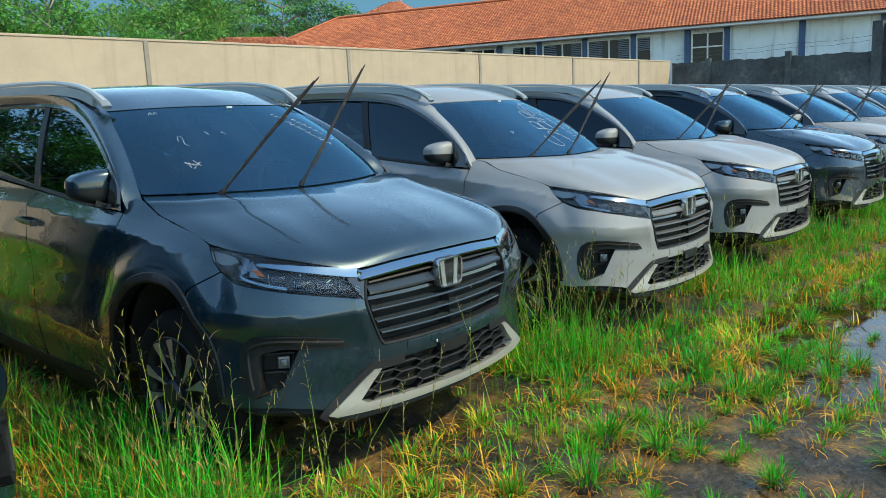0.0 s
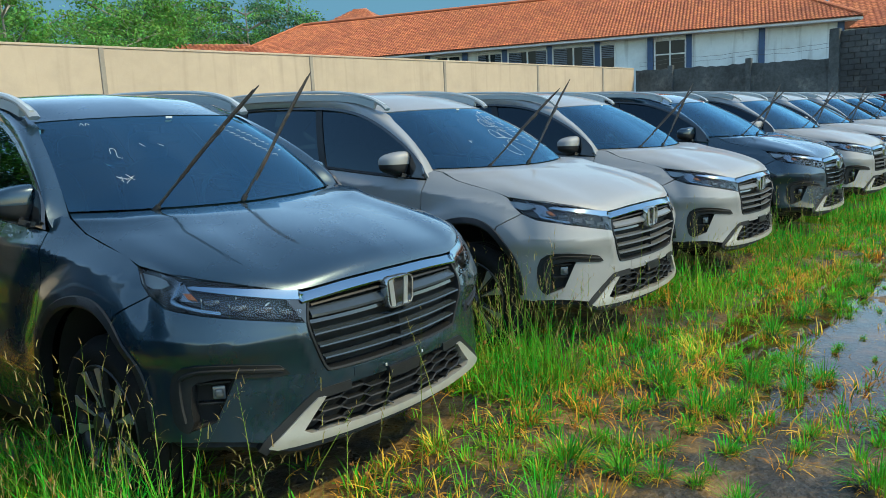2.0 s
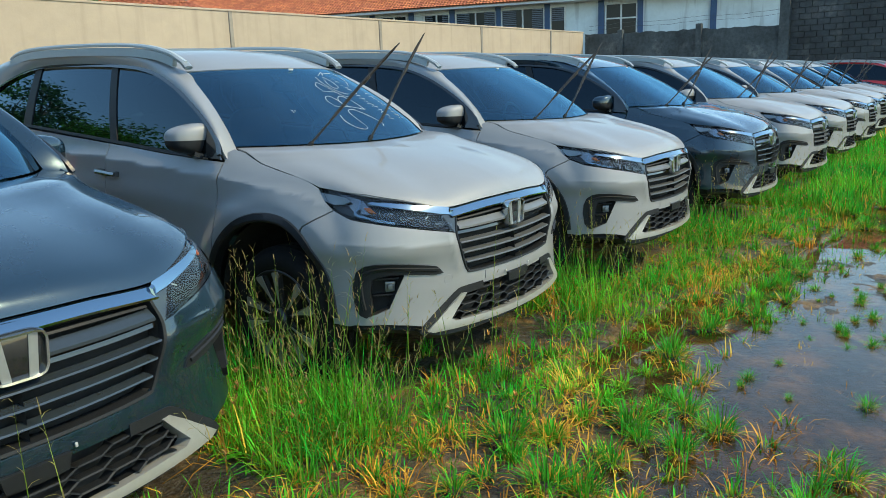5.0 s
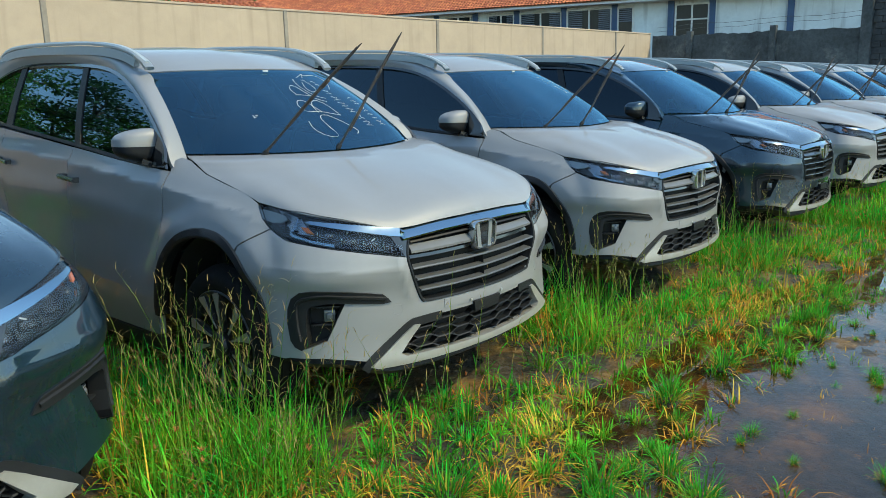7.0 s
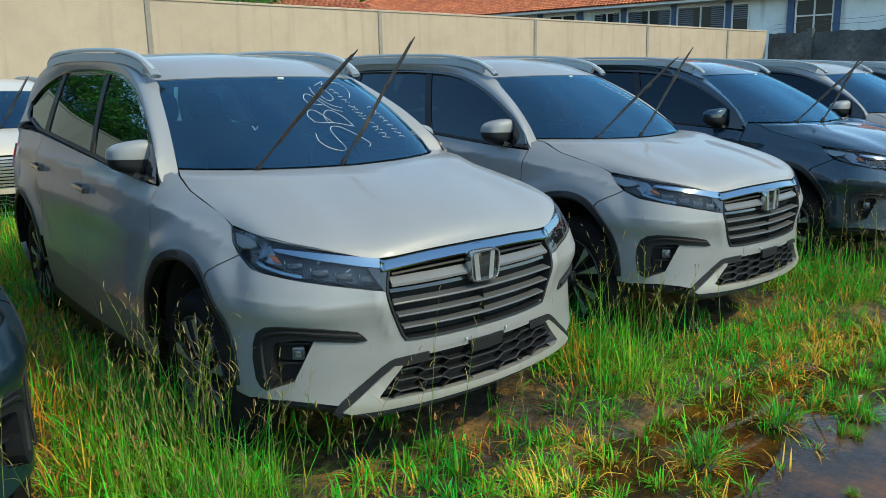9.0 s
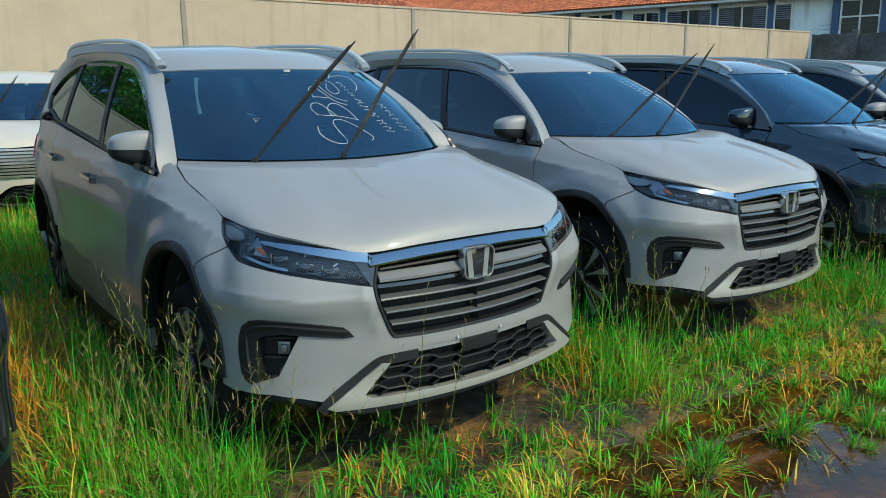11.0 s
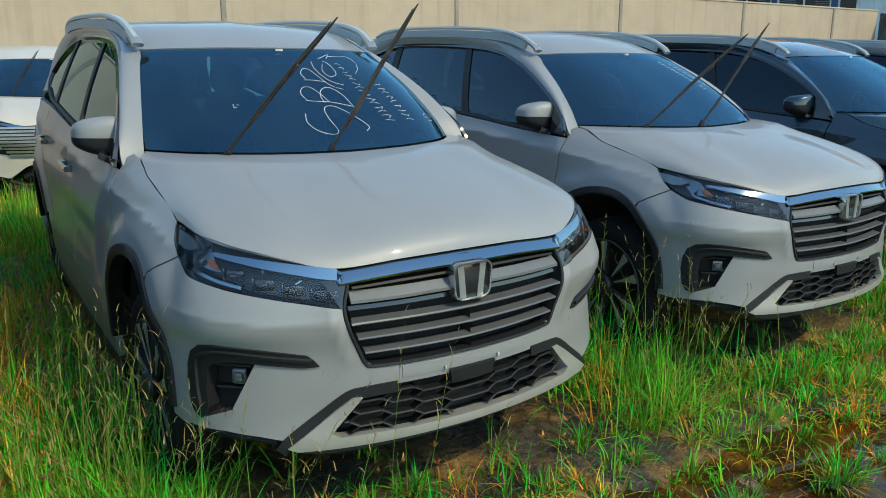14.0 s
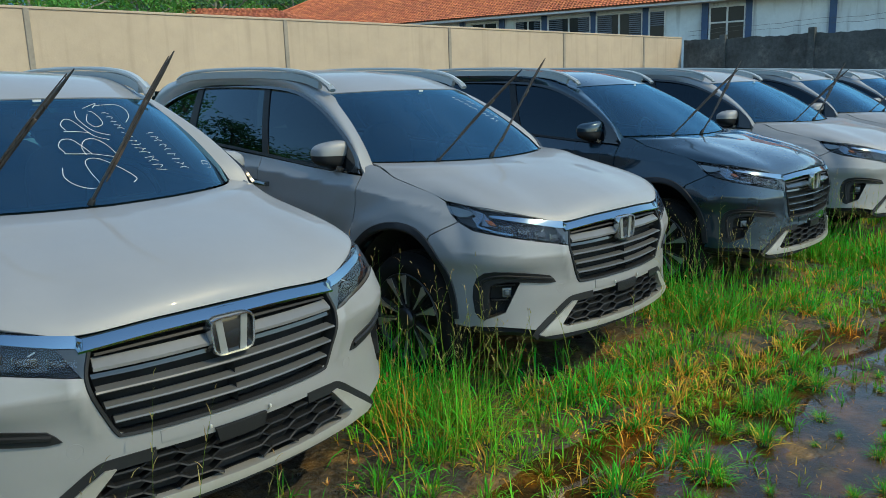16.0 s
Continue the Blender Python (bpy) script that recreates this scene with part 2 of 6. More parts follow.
def sheet(grid, thick=0.0):
    """(verts, faces, normals, front) for a grid of points; with rims going down along the normals."""
    g = np.asarray(grid, float)
    ni, nj = g.shape[:2]
    n = np.cross(np.gradient(g, axis=0), np.gradient(g, axis=1))
    n /= np.linalg.norm(n, axis=-1, keepdims=True) + 1e-12
    verts, normals = g.reshape(-1, 3).tolist(), n.reshape(-1, 3).tolist()
    idx = np.arange(ni * nj).reshape(ni, nj)
    faces = [(idx[i, j], idx[i + 1, j], idx[i + 1, j + 1], idx[i, j + 1]) for i in range(ni - 1) for j in range(nj - 1)]
    front = len(faces)
    if thick:
        ring = list(idx[:, 0]) + list(idx[-1, 1:]) + list(idx[-2::-1, -1]) + list(idx[0, -2:0:-1])
        base = len(verts)
        for k in ring:
            verts.append((np.array(verts[k]) - np.array(normals[k]) * thick).tolist())
            normals.append(normals[k])
        for a in range(len(ring)):
            b = (a + 1) % len(ring)
            faces.append((ring[b], ring[a], base + a, base + b))
    return verts, faces, normals, front


def crisp(verts, faces, normals, front):
    """A mesh whose first faces take the given normals and whose rims stay sharp."""
    me = bpy.data.meshes.new("mesh")
    me.from_pydata([tuple(map(float, v)) for v in verts], [], [tuple(map(int, f)) for f in faces])
    me.polygons.foreach_set("use_smooth", [True] * len(me.polygons))
    me.update()
    loops = []
    for p in me.polygons:
        flat = tuple(p.normal)
        loops.extend([tuple(map(float, normals[v])) if p.index < front else flat for v in p.vertices])
    me.normals_split_custom_set(loops)
    return me


def mirrored_sheet(half, thick):
    """half: grid whose first row lies on the middle plane; the whole sheet on both sides."""
    h = np.asarray(half, float)
    m = h[::-1].copy()
    m[..., 0] *= -1
    return sheet(np.concatenate([m[:-1], h]), thick)


def coons(c0, c1, d0, d1, nu, nv):
    """A patch between four curves: c0, c1 run along u at v=0, 1; d0, d1 along v at u=0, 1."""
    def even(c, n):
        p = catmull(c, 16)
        s = np.r_[0, np.cumsum(np.linalg.norm(np.diff(p, axis=0), axis=1))]
        q = np.linspace(0, s[-1], n)
        return np.stack([np.interp(q, s, p[:, k]) for k in range(3)], -1)
    a, b, c, d = even(c0, nu), even(c1, nu), even(d0, nv), even(d1, nv)
    u, v = np.linspace(0, 1, nu)[:, None, None], np.linspace(0, 1, nv)[None, :, None]
    ruled = (1 - v) * a[:, None] + v * b[:, None] + (1 - u) * c[None] + u * d[None]
    return ruled - ((1 - u) * (1 - v) * a[0] + u * (1 - v) * a[-1] + (1 - u) * v * b[0] + u * v * b[-1])


def sweep(path, profile, up=(0, 0, 1), taper=None, cap=True):
    """A profile of (across, above) carried along a path."""
    p = np.asarray(path, float)
    t = np.gradient(p, axis=0)
    t /= np.linalg.norm(t, axis=1, keepdims=True) + 1e-12
    verts, faces, k = [], [], len(profile)
    for i in range(len(p)):
        side = np.cross(t[i], up)
        side /= np.linalg.norm(side) + 1e-12
        above = np.cross(side, t[i])
        f = taper[i] if taper is not None else 1.0
        verts.extend((p[i] + (a * side + b * above) * f).tolist() for a, b in profile)
    for i in range(len(p) - 1):
        for j in range(k):
            faces.append((i * k + j, i * k + (j + 1) % k, (i + 1) * k + (j + 1) % k, (i + 1) * k + j))
    if cap:
        faces.append(tuple(range(k - 1, -1, -1)))
        faces.append(tuple((len(p) - 1) * k + j for j in range(k)))
    return verts, faces


def ring_profile(w, h, n=8, power=2.0):
    return [(w * np.sign(math.cos(a)) * abs(math.cos(a)) ** (2 / power), h * np.sign(math.sin(a)) * abs(math.sin(a)) ** (2 / power))
            for a in (2 * math.pi * (i + 0.5) / n for i in range(n))]


def lathe(profile, n=40, axis_x=True):
    """(x, r) points turned about the x axis."""
    verts, faces, k = [], [], len(profile)
    for i in range(n):
        a = 2 * math.pi * i / n
        verts.extend((x, r * math.cos(a), r * math.sin(a)) for x, r in profile)
    for i in range(n):
        m = (i + 1) % n
        for j in range(k - 1):
            faces.append((i * k + j, i * k + j + 1, m * k + j + 1, m * k + j))
    return verts, faces


def box(sx, sy, sz, at=(0, 0, 0), bevel=0.0):
    """A block with chamfered edges."""
    b = min(bevel, sx * .45, sy * .45, sz * .45)
    if b <= 0:
        v = [(x * sx / 2 + at[0], y * sy / 2 + at[1], z * sz / 2 + at[2]) for x in (-1, 1) for y in (-1, 1) for z in (-1, 1)]
        return v, [(0, 1, 3, 2), (4, 6, 7, 5), (0, 4, 5, 1), (2, 3, 7, 6), (0, 2, 6, 4), (1, 5, 7, 3)]
    bm = bmesh.new()
    bmesh.ops.create_cube(bm, size=1)
    for v in bm.verts:
        v.co = Vector((v.co.x * sx, v.co.y * sy, v.co.z * sz)) + Vector(at)
    bmesh.ops.bevel(bm, geom=bm.edges[:] + bm.verts[:], offset=b, segments=2, affect="EDGES", profile=0.5)
    bm.verts.index_update()
    out = [tuple(v.co) for v in bm.verts], [tuple(v.index for v in f.verts) for f in bm.faces]
    bm.free()
    return out


def panel(mapping, outline, holes=(), out=0.0, thick=0.015, step=0.035, mirror=False, close=True):
    """A piece of a curved skin inside an outline of (a, b), less the holes; mapping(a, b, out) lays it into space.
    mirror: also on the other side, joined where a = 0. Returns (verts, faces, normals, front)."""
    loops = [[Vector((a, b, 0)) for a, b in loop] for loop in (outline, *holes)]
    flat = [p for loop in loops for p in loop]
    bm = bmesh.new()
    vs = [bm.verts.new(p) for p in flat]
    from mathutils import geometry
    for tri in geometry.tessellate_polygon(loops):
        try:
            bm.faces.new([vs[i] for i in tri])
        except ValueError:
            pass
    lo = [min(p[k] for p in flat) for k in (0, 1)]
    hi = [max(p[k] for p in flat) for k in (0, 1)]
    for k in (0, 1):
        q = math.floor(lo[k] / step) * step
        while q < hi[k]:
            co, no = Vector((0, 0, 0)), Vector((0, 0, 0))
            co[k], no[k] = q + 1e-5, 1
            bmesh.ops.bisect_plane(bm, geom=bm.verts[:] + bm.edges[:] + bm.faces[:], dist=1e-6, plane_co=co, plane_no=no)
            q += step
    bmesh.ops.remove_doubles(bm, verts=bm.verts[:], dist=1e-5)
    bm.normal_update()
    for f in bm.faces:
        if f.normal.z < 0:
            f.normal_flip()
    bm.verts.index_update()
    uv = np.array([tuple(v.co)[:2] for v in bm.verts])
    faces = [tuple(v.index for v in f.verts) for f in bm.faces]
    rim = [(e.verts[0].index, e.verts[1].index, e.link_loops[0].vert.index) for e in bm.edges if len(e.link_faces) == 1
           and not (mirror and abs(e.verts[0].co.x) < 1e-6 and abs(e.verts[1].co.x) < 1e-6)]
    bm.free()
    a, b = uv[:, 0], uv[:, 1]
    p = mapping(a, b, out)
    e = 2e-3
    n = np.cross(mapping(a + e, b, out) - mapping(a - e, b, out), mapping(a, b + e, out) - mapping(a, b - e, out))
    n /= np.linalg.norm(n, axis=1, keepdims=True) + 1e-12
    verts, normals = p.tolist(), n.tolist()
    front = len(faces)
    if thick:
        inner = {}
        for v0, v1, first in rim:
            for v in (v0, v1):
                if v not in inner:
                    inner[v] = len(verts)
                    verts.append((p[v] - n[v] * thick).tolist())
                    normals.append(n[v].tolist())
            x, y = (v0, v1) if first == v0 else (v1, v0)
            faces.append((y, x, inner[x], inner[y]))
    if mirror:
        k = len(verts)
        seam = {i: i for i in range(k) if i < len(p) and abs(uv[i, 0]) < 1e-6}
        back = {i: seam.get(i, None) for i in range(k)}
        for i in range(k):
            if back[i] is None:
                back[i] = len(verts)
                verts.append([-verts[i][0], verts[i][1], verts[i][2]])
                normals.append([-normals[i][0], normals[i][1], normals[i][2]])
        rims = faces[front:]
        tops = faces[:front]
        tops += [tuple(back[i] for i in reversed(f)) for f in faces[:front]]
        rims += [tuple(back[i] for i in reversed(f)) for f in rims]
        faces, front = tops + rims, len(tops)
    return verts, faces, normals, front


def other_side(made):
    v, f, n, k = made
    return [(-p[0], p[1], p[2]) for p in v], [tuple(reversed(x)) for x in f], [(-p[0], p[1], p[2]) for p in n], k


def ribbon(mapping, path, profile, closed=False, cap=True):
    """A profile of (sideways, out) carried along a path of (a, b) on a curved skin."""
    q = np.asarray(path, float)
    t = np.gradient(q, axis=0) if not closed else np.roll(q, -1, 0) - np.roll(q, 1, 0)
    t /= np.linalg.norm(t, axis=1, keepdims=True) + 1e-12
    side = np.stack([-t[:, 1], t[:, 0]], -1)
    k, m = len(profile), len(q)
    rows = [mapping(q[:, 0] + side[:, 0] * w, q[:, 1] + side[:, 1] * w, o) for w, o in profile]
    verts = np.stack(rows, 1).reshape(-1, 3).tolist()
    faces = []
    for i in range(m if closed else m - 1):
        n = (i + 1) % m
        for j in range(k):
            faces.append((i * k + j, i * k + (j + 1) % k, n * k + (j + 1) % k, n * k + j))
    if cap and not closed:
        faces.append(tuple(range(k - 1, -1, -1)))
        faces.append(tuple((m - 1) * k + j for j in range(k)))
    return verts, [tuple(reversed(f)) for f in faces]


def fine(points, n=6):
    return catmull(points, n)
# plan contour of the body and its inward offset by height
CONTOUR = [(0, 0), (0.2, 0.007), (0.4, 0.033), (0.5, 0.058), (0.62, 0.10), (0.72, 0.165), (0.788, 0.25), (0.826, 0.38), (0.846, 0.55), (0.864, 0.8), (0.882, 1.2),
           (0.885, 2.0), (0.885, 2.9), (0.882, 3.4), (0.862, 3.8), (0.80, 4.15), (0.70, 4.32), (0.45, 4.42), (0, 4.46)]


def catmull(pts, n):
    p = np.array(pts, float)
    p = np.vstack([2 * p[0] - p[1], p, 2 * p[-1] - p[-2]])
    out = []
    for i in range(1, len(p) - 2):
        t = np.linspace(0, 1, n, endpoint=False)[:, None]
        a, b, c, d = p[i - 1:i + 3]
        out.append(0.5 * (2 * b + (c - a) * t + (2 * a - 5 * b + 4 * c - d) * t ** 2 + (3 * b - a - 3 * c + d) * t ** 3))
    return np.vstack(out + [p[-2:-1]])


PLAN = catmull(CONTOUR, 24)
ARC = np.r_[0, np.cumsum(np.hypot(*np.diff(PLAN, axis=0).T))]
ARC_END = ARC[-1]


def fx(x):
    n = int(np.argmax(PLAN[:, 0] > 0.842))
    return float(np.interp(x, PLAN[:n, 0], ARC[:n]))


def fy(y):
    return float(np.interp(y, PLAN[:, 1], ARC))


STATIONS = [
    (0.0, [(.15, .14), (.24, .07), (.32, .015), (.38, .0), (.46, .012), (.56, .0), (.64, .006), (.74, .014), (.82, .02), (.87, .035), (.91, .055), (.96, .10)]),
    (fx(.45), [(.15, .14), (.24, .07), (.32, .012), (.38, .0), (.46, .012), (.56, .006), (.64, .010), (.72, -.003), (.80, .010), (.87, .03), (.92, .055), (.97, .10)]),
    (fx(.70), [(.15, .12), (.24, .05), (.30, .012), (.38, .006), (.50, .018), (.60, .024), (.67, .022), (.725, -.014), (.80, .002), (.87, .03), (.93, .07), (.99, .14)]),
    (fy(.35), [(.15, .10), (.24, .05), (.32, .015), (.45, .010), (.60, .018), (.68, .020), (.74, -.004), (.82, .010), (.88, .036), (.94, .07), (.99, .112), (1.06, .17)]),
    (fy(.75), [(.15, .10), (.30, .03), (.50, .0), (.65, .0), (.74, .004), (.82, .006), (.87, .016), (.925, .044), (.99, .064), (1.04, .09), (1.08, .14), (1.12, .2), (1.2, .3)]),
    (fy(1.15), [(.15, .10), (.28, .04), (.45, .012), (.62, .004), (.78, .012), (.88, .008), (.95, .014), (1.02, .038), (1.08, .057), (1.13, .084), (1.2, .16)]),
    (fy(2.0), [(.15, .10), (.28, .04), (.45, .012), (.62, .004), (.80, .018), (.90, .006), (.96, .01), (1.04, .034), (1.12, .06), (1.2, .085)]),
    (fy(3.4), [(.15, .10), (.28, .04), (.45, .004), (.65, -.006), (.82, -.004), (.92, -.002), (1.0, .012), (1.08, .035), (1.16, .062), (1.24, .09)]),
    (fy(4.15), [(.15, .10), (.28, .05), (.45, .01), (.60, .0), (.80, .02), (.95, .03), (1.05, .05), (1.2, .10)]),
    (ARC_END, [(.15, .12), (.28, .05), (.45, .0), (.60, .0), (.80, .06), (.95, .06), (1.05, .08), (1.2, .14)]),
]
GRID_S, GRID_Z = np.linspace(0, ARC_END, 400), np.linspace(.15, 1.25, 150)


def smoothed(a, n, axis):
    for _ in range(3):
        pad = [(0, 0), (0, 0)]
        pad[axis] = (n, n)
        b = np.pad(a, pad, mode="edge" if axis else "reflect")
        c = np.cumsum(np.insert(b, 0, 0, axis=axis), axis=axis)
        k = 2 * n + 1
        a = (c[k:] - c[:-k]) / k if axis == 0 else (c[:, k:] - c[:, :-k]) / k
    return a


def offset_table():
    cols = np.array([np.interp(GRID_Z, *np.array(p).T) for _, p in STATIONS])
    at = [s for s, _ in STATIONS]
    d = np.array([np.interp(GRID_S, at, cols[:, k]) for k in range(len(GRID_Z))]).T
    return smoothed(smoothed(d, 5, 0), 2, 1)


OFFSET = offset_table()
PX = np.interp(GRID_S, ARC, PLAN[:, 0])
PY = np.interp(GRID_S, ARC, PLAN[:, 1])
PX, PY = smoothed(PX[:, None], 2, 0)[:, 0], smoothed(PY[:, None], 2, 0)[:, 0]
PX[:8], PX[-1] = GRID_S[:8], 0
# haunches swelling round the wheel openings
for wheel_y, rise in ((.745, .0085), (3.445, .007)):
    gap = np.hypot(PY[:, None] - wheel_y, GRID_Z[None, :] - .405)
    OFFSET += (2.0 * rise * smoothstep(.50, .60, gap) * smoothstep(.76, .63, gap) - rise * smoothstep(.61, .50, gap)) * smoothstep(.25, .42, PY)[:, None] * smoothstep(.55, .75, GRID_Z)[None, :]
# sharp shoulder line from the headlight past the door handles, and a soft fold low on the doors
CREASE_Y, CREASE_Z = (.40, .50, .60, .86, 1.10, 1.50, 2.05, 2.95, 3.7), (.915, .940, .962, .990, 1.018, 1.050, 1.080, 1.120, 1.15)
fold = GRID_Z[None, :] - np.interp(PY, CREASE_Y, CREASE_Z)[:, None]
OFFSET -= (.022 * np.where(fold > 0, np.exp(-np.abs(fold) / .042), np.exp(-np.abs(fold) / .080)) - .006 * np.exp(-((fold + .09) / .05) ** 2)) * (smoothstep(.36, .52, PY) * smoothstep(4.0, 3.5, PY))[:, None]
fold = GRID_Z[None, :] - np.interp(PY, (1.1, 3.0), (.50, .60))[:, None]
OFFSET -= (.005 * np.exp(-np.abs(fold) / .035) - .003 * np.exp(-((fold - .12) / .08) ** 2)) * (smoothstep(1.15, 1.35, PY) * smoothstep(3.1, 2.8, PY))[:, None]
# ridge under the headlight and grille corner
fold = GRID_Z[None, :] - np.interp(PX, (.38, .62, .78), (.735, .755, .775))[:, None]
OFFSET -= .006 * np.exp(-np.abs(fold) / .022) * (smoothstep(.36, .46, PX) * smoothstep(.42, .26, PY))[:, None]
# upright ridge beside the grille, where the face turns back
fold = PX[:, None] - np.interp(GRID_Z, (.54, .62, .74, .80), (.46, .405, .435, .455))[None, :]
OFFSET -= .011 * np.exp(-np.abs(fold) / .035) * (smoothstep(.57, .65, GRID_Z) * smoothstep(.83, .78, GRID_Z))[None, :] * (PY < .2)[:, None]
TX, TY = np.gradient(PX, GRID_S), np.gradient(PY, GRID_S)
TX[0], TY[0], TX[-1], TY[-1] = 1, 0, -1, 0


def skin(s, z, out=0.0):
    """The place on the body at the arc length s and the height z, pushed out by so many metres."""
    s, z = np.broadcast_arrays(np.asarray(s, float), np.asarray(z, float))
    fs = np.clip(s / ARC_END * 399, 0, 398.999)
    fz = np.clip((z - .15) / 1.10 * 149, 0, 148.999)
    i, j = fs.astype(int), fz.astype(int)
    a, b = fs - i, fz - j
    d = (OFFSET[i, j] * (1 - a) + OFFSET[i + 1, j] * a) * (1 - b) + (OFFSET[i, j + 1] * (1 - a) + OFFSET[i + 1, j + 1] * a) * b
    px, py, tx, ty = (v[i] * (1 - a) + v[i + 1] * a for v in (PX, PY, TX, TY))
    n = np.hypot(tx, ty)
    d = d - out
    return np.stack([px - ty / n * d, py + tx / n * d, z], -1)


def face(s, z, out=0.0):
    """The skin across the middle line: negative arc lengths lie on the other side."""
    s = np.asarray(s, float)
    p = skin(np.abs(s), z, out)
    p[..., 0] *= np.where(s < 0, -1, 1)
    return p
# ---------------------------------------------------------------- the parked car, built once
AXLE_Y, AXLE_Z, WHEELBASE, TYRE_R = 0.745, 0.385, 2.70, 0.332


def on_front(x, z):
    """(s, z) for the place on the front skin at that x."""
    s = np.linspace(0, fy(.62), 500)
    return float(np.interp(x, np.maximum.accumulate(skin(s, z)[:, 0]), s)), z


def on_side(y, z):
    s = np.linspace(fx(.5), ARC_END - .1, 900)
    return float(np.interp(y, np.maximum.accumulate(skin(s, z)[:, 1]), s)), z


def fronts(points):
    return [on_front(*p) for p in points]


def sides(points):
    return [on_side(*p) for p in points]


def drawn(yc, a):
    """The front opening closes in towards the bumper."""
    return 1 - .20 * float(smoothstep(100, 175, a)) * (yc < 1)


def arch(yc, r, a0, a1, n=22):
    """Points round a wheel opening, from the angle a0 to a1, in degrees from straight back."""
    return [(yc + r * drawn(yc, a) * math.cos(radians(a)), AXLE_Z + .02 + r * drawn(yc, a) * math.sin(radians(a))) for a in np.linspace(a0, a1, n)]


def glasshouse(y, z, out=0.0):
    y, z = np.broadcast_arrays(np.asarray(y, float), np.asarray(z, float))
    h = z - 1.08
    x = .838 - .34 * h - .30 * h * h - .012 * np.maximum(y - 2.6, 0) ** 2
    return np.stack([x + out * .92, y, z + out * .39], -1)


def two(name, made, material, parent, label=""):
    """A part on the car's near side and its mirror image."""
    a = part(name, crisp(*made), material, parent, label)
    b = part(name, crisp(*other_side(made)), material, parent, label)
    return a, b


def two_plain(name, piece, material, parent, label="", angle=35):
    a = part(name, from_lists(*piece, angle=angle), material, parent, label)
    b = part(name, from_lists(*flipped(piece), angle=angle), material, parent, label)
    return a, b


BELT = [(1.075, 1.098), (1.518, 1.126), (2.024, 1.167), (3.021, 1.243), (3.269, 1.259), (3.604, 1.315)]
FRAME_OUT = [(1.055, 1.082), (1.085, 1.125), (1.143, 1.201), (1.333, 1.321), (1.60, 1.445), (1.863, 1.526), (2.17, 1.566), (2.714, 1.594), (3.196, 1.592), (3.551, 1.52), (3.755, 1.421), (3.74, 1.34), (3.62, 1.30)]
FRAME_IN = [(.712, 1.072, 1.118), (.705, 1.105, 1.141), (.688, 1.18, 1.222), (.650, 1.33, 1.342), (.606, 1.50, 1.447), (.578, 1.62, 1.512), (.585, 2.0, 1.615), (.585, 2.6, 1.660), (.578, 3.1, 1.672), (.57, 3.5, 1.660), (.56, 3.85, 1.60), (.60, 4.05, 1.42), (.70, 4.20, 1.22)]
COWL = [(0, .80, 1.130), (.25, .812, 1.134), (.46, .862, 1.140), (.60, .965, 1.142), (.70, 1.105, 1.142)]
SHUT = [(.508, .992), (.62, 1.024), (.78, 1.060), (.875, 1.082), (.935, 1.106), (.99, 1.130)]


def hood_half():
    c0 = [tuple(skin(*on_front(x, z), .002)) for x, z in ((0, .905), (.2, .902), (.405, .893), (.52, .917), (.62, .943), (.70, .966))]
    side = [tuple(skin(*on_side(y, z), .001)) for y, z in SHUT]
    c0 = c0 + [side[0]]
    d1 = side + [COWL[-1]]
    d0 = [c0[0], (0, .066, .935), (0, .125, .975), (0, .28, 1.025), (0, .5, 1.073), (0, .80, 1.130)]
    g = coons(c0, COWL, d0, d1, 40, 44)
    u, v = np.linspace(0, 1, 40)[:, None], np.linspace(0, 1, 44)[None, :]
    ridge = 1 / (1 + np.exp((u - .60 - .10 * v) * 28))
    g[..., 2] += .014 * ridge * np.sin(np.pi * np.clip(v, 0, 1)) ** .7 + .012 * np.sin(np.pi * u) * np.sin(np.pi * v) ** .8
    return g


def both_ways(line):
    """A line of (s, z) that starts at the middle, carried on to the other side."""
    q = np.asarray(line, float)
    m = q[:0:-1].copy()
    m[:, 0] *= -1
    return np.vstack([m, q])


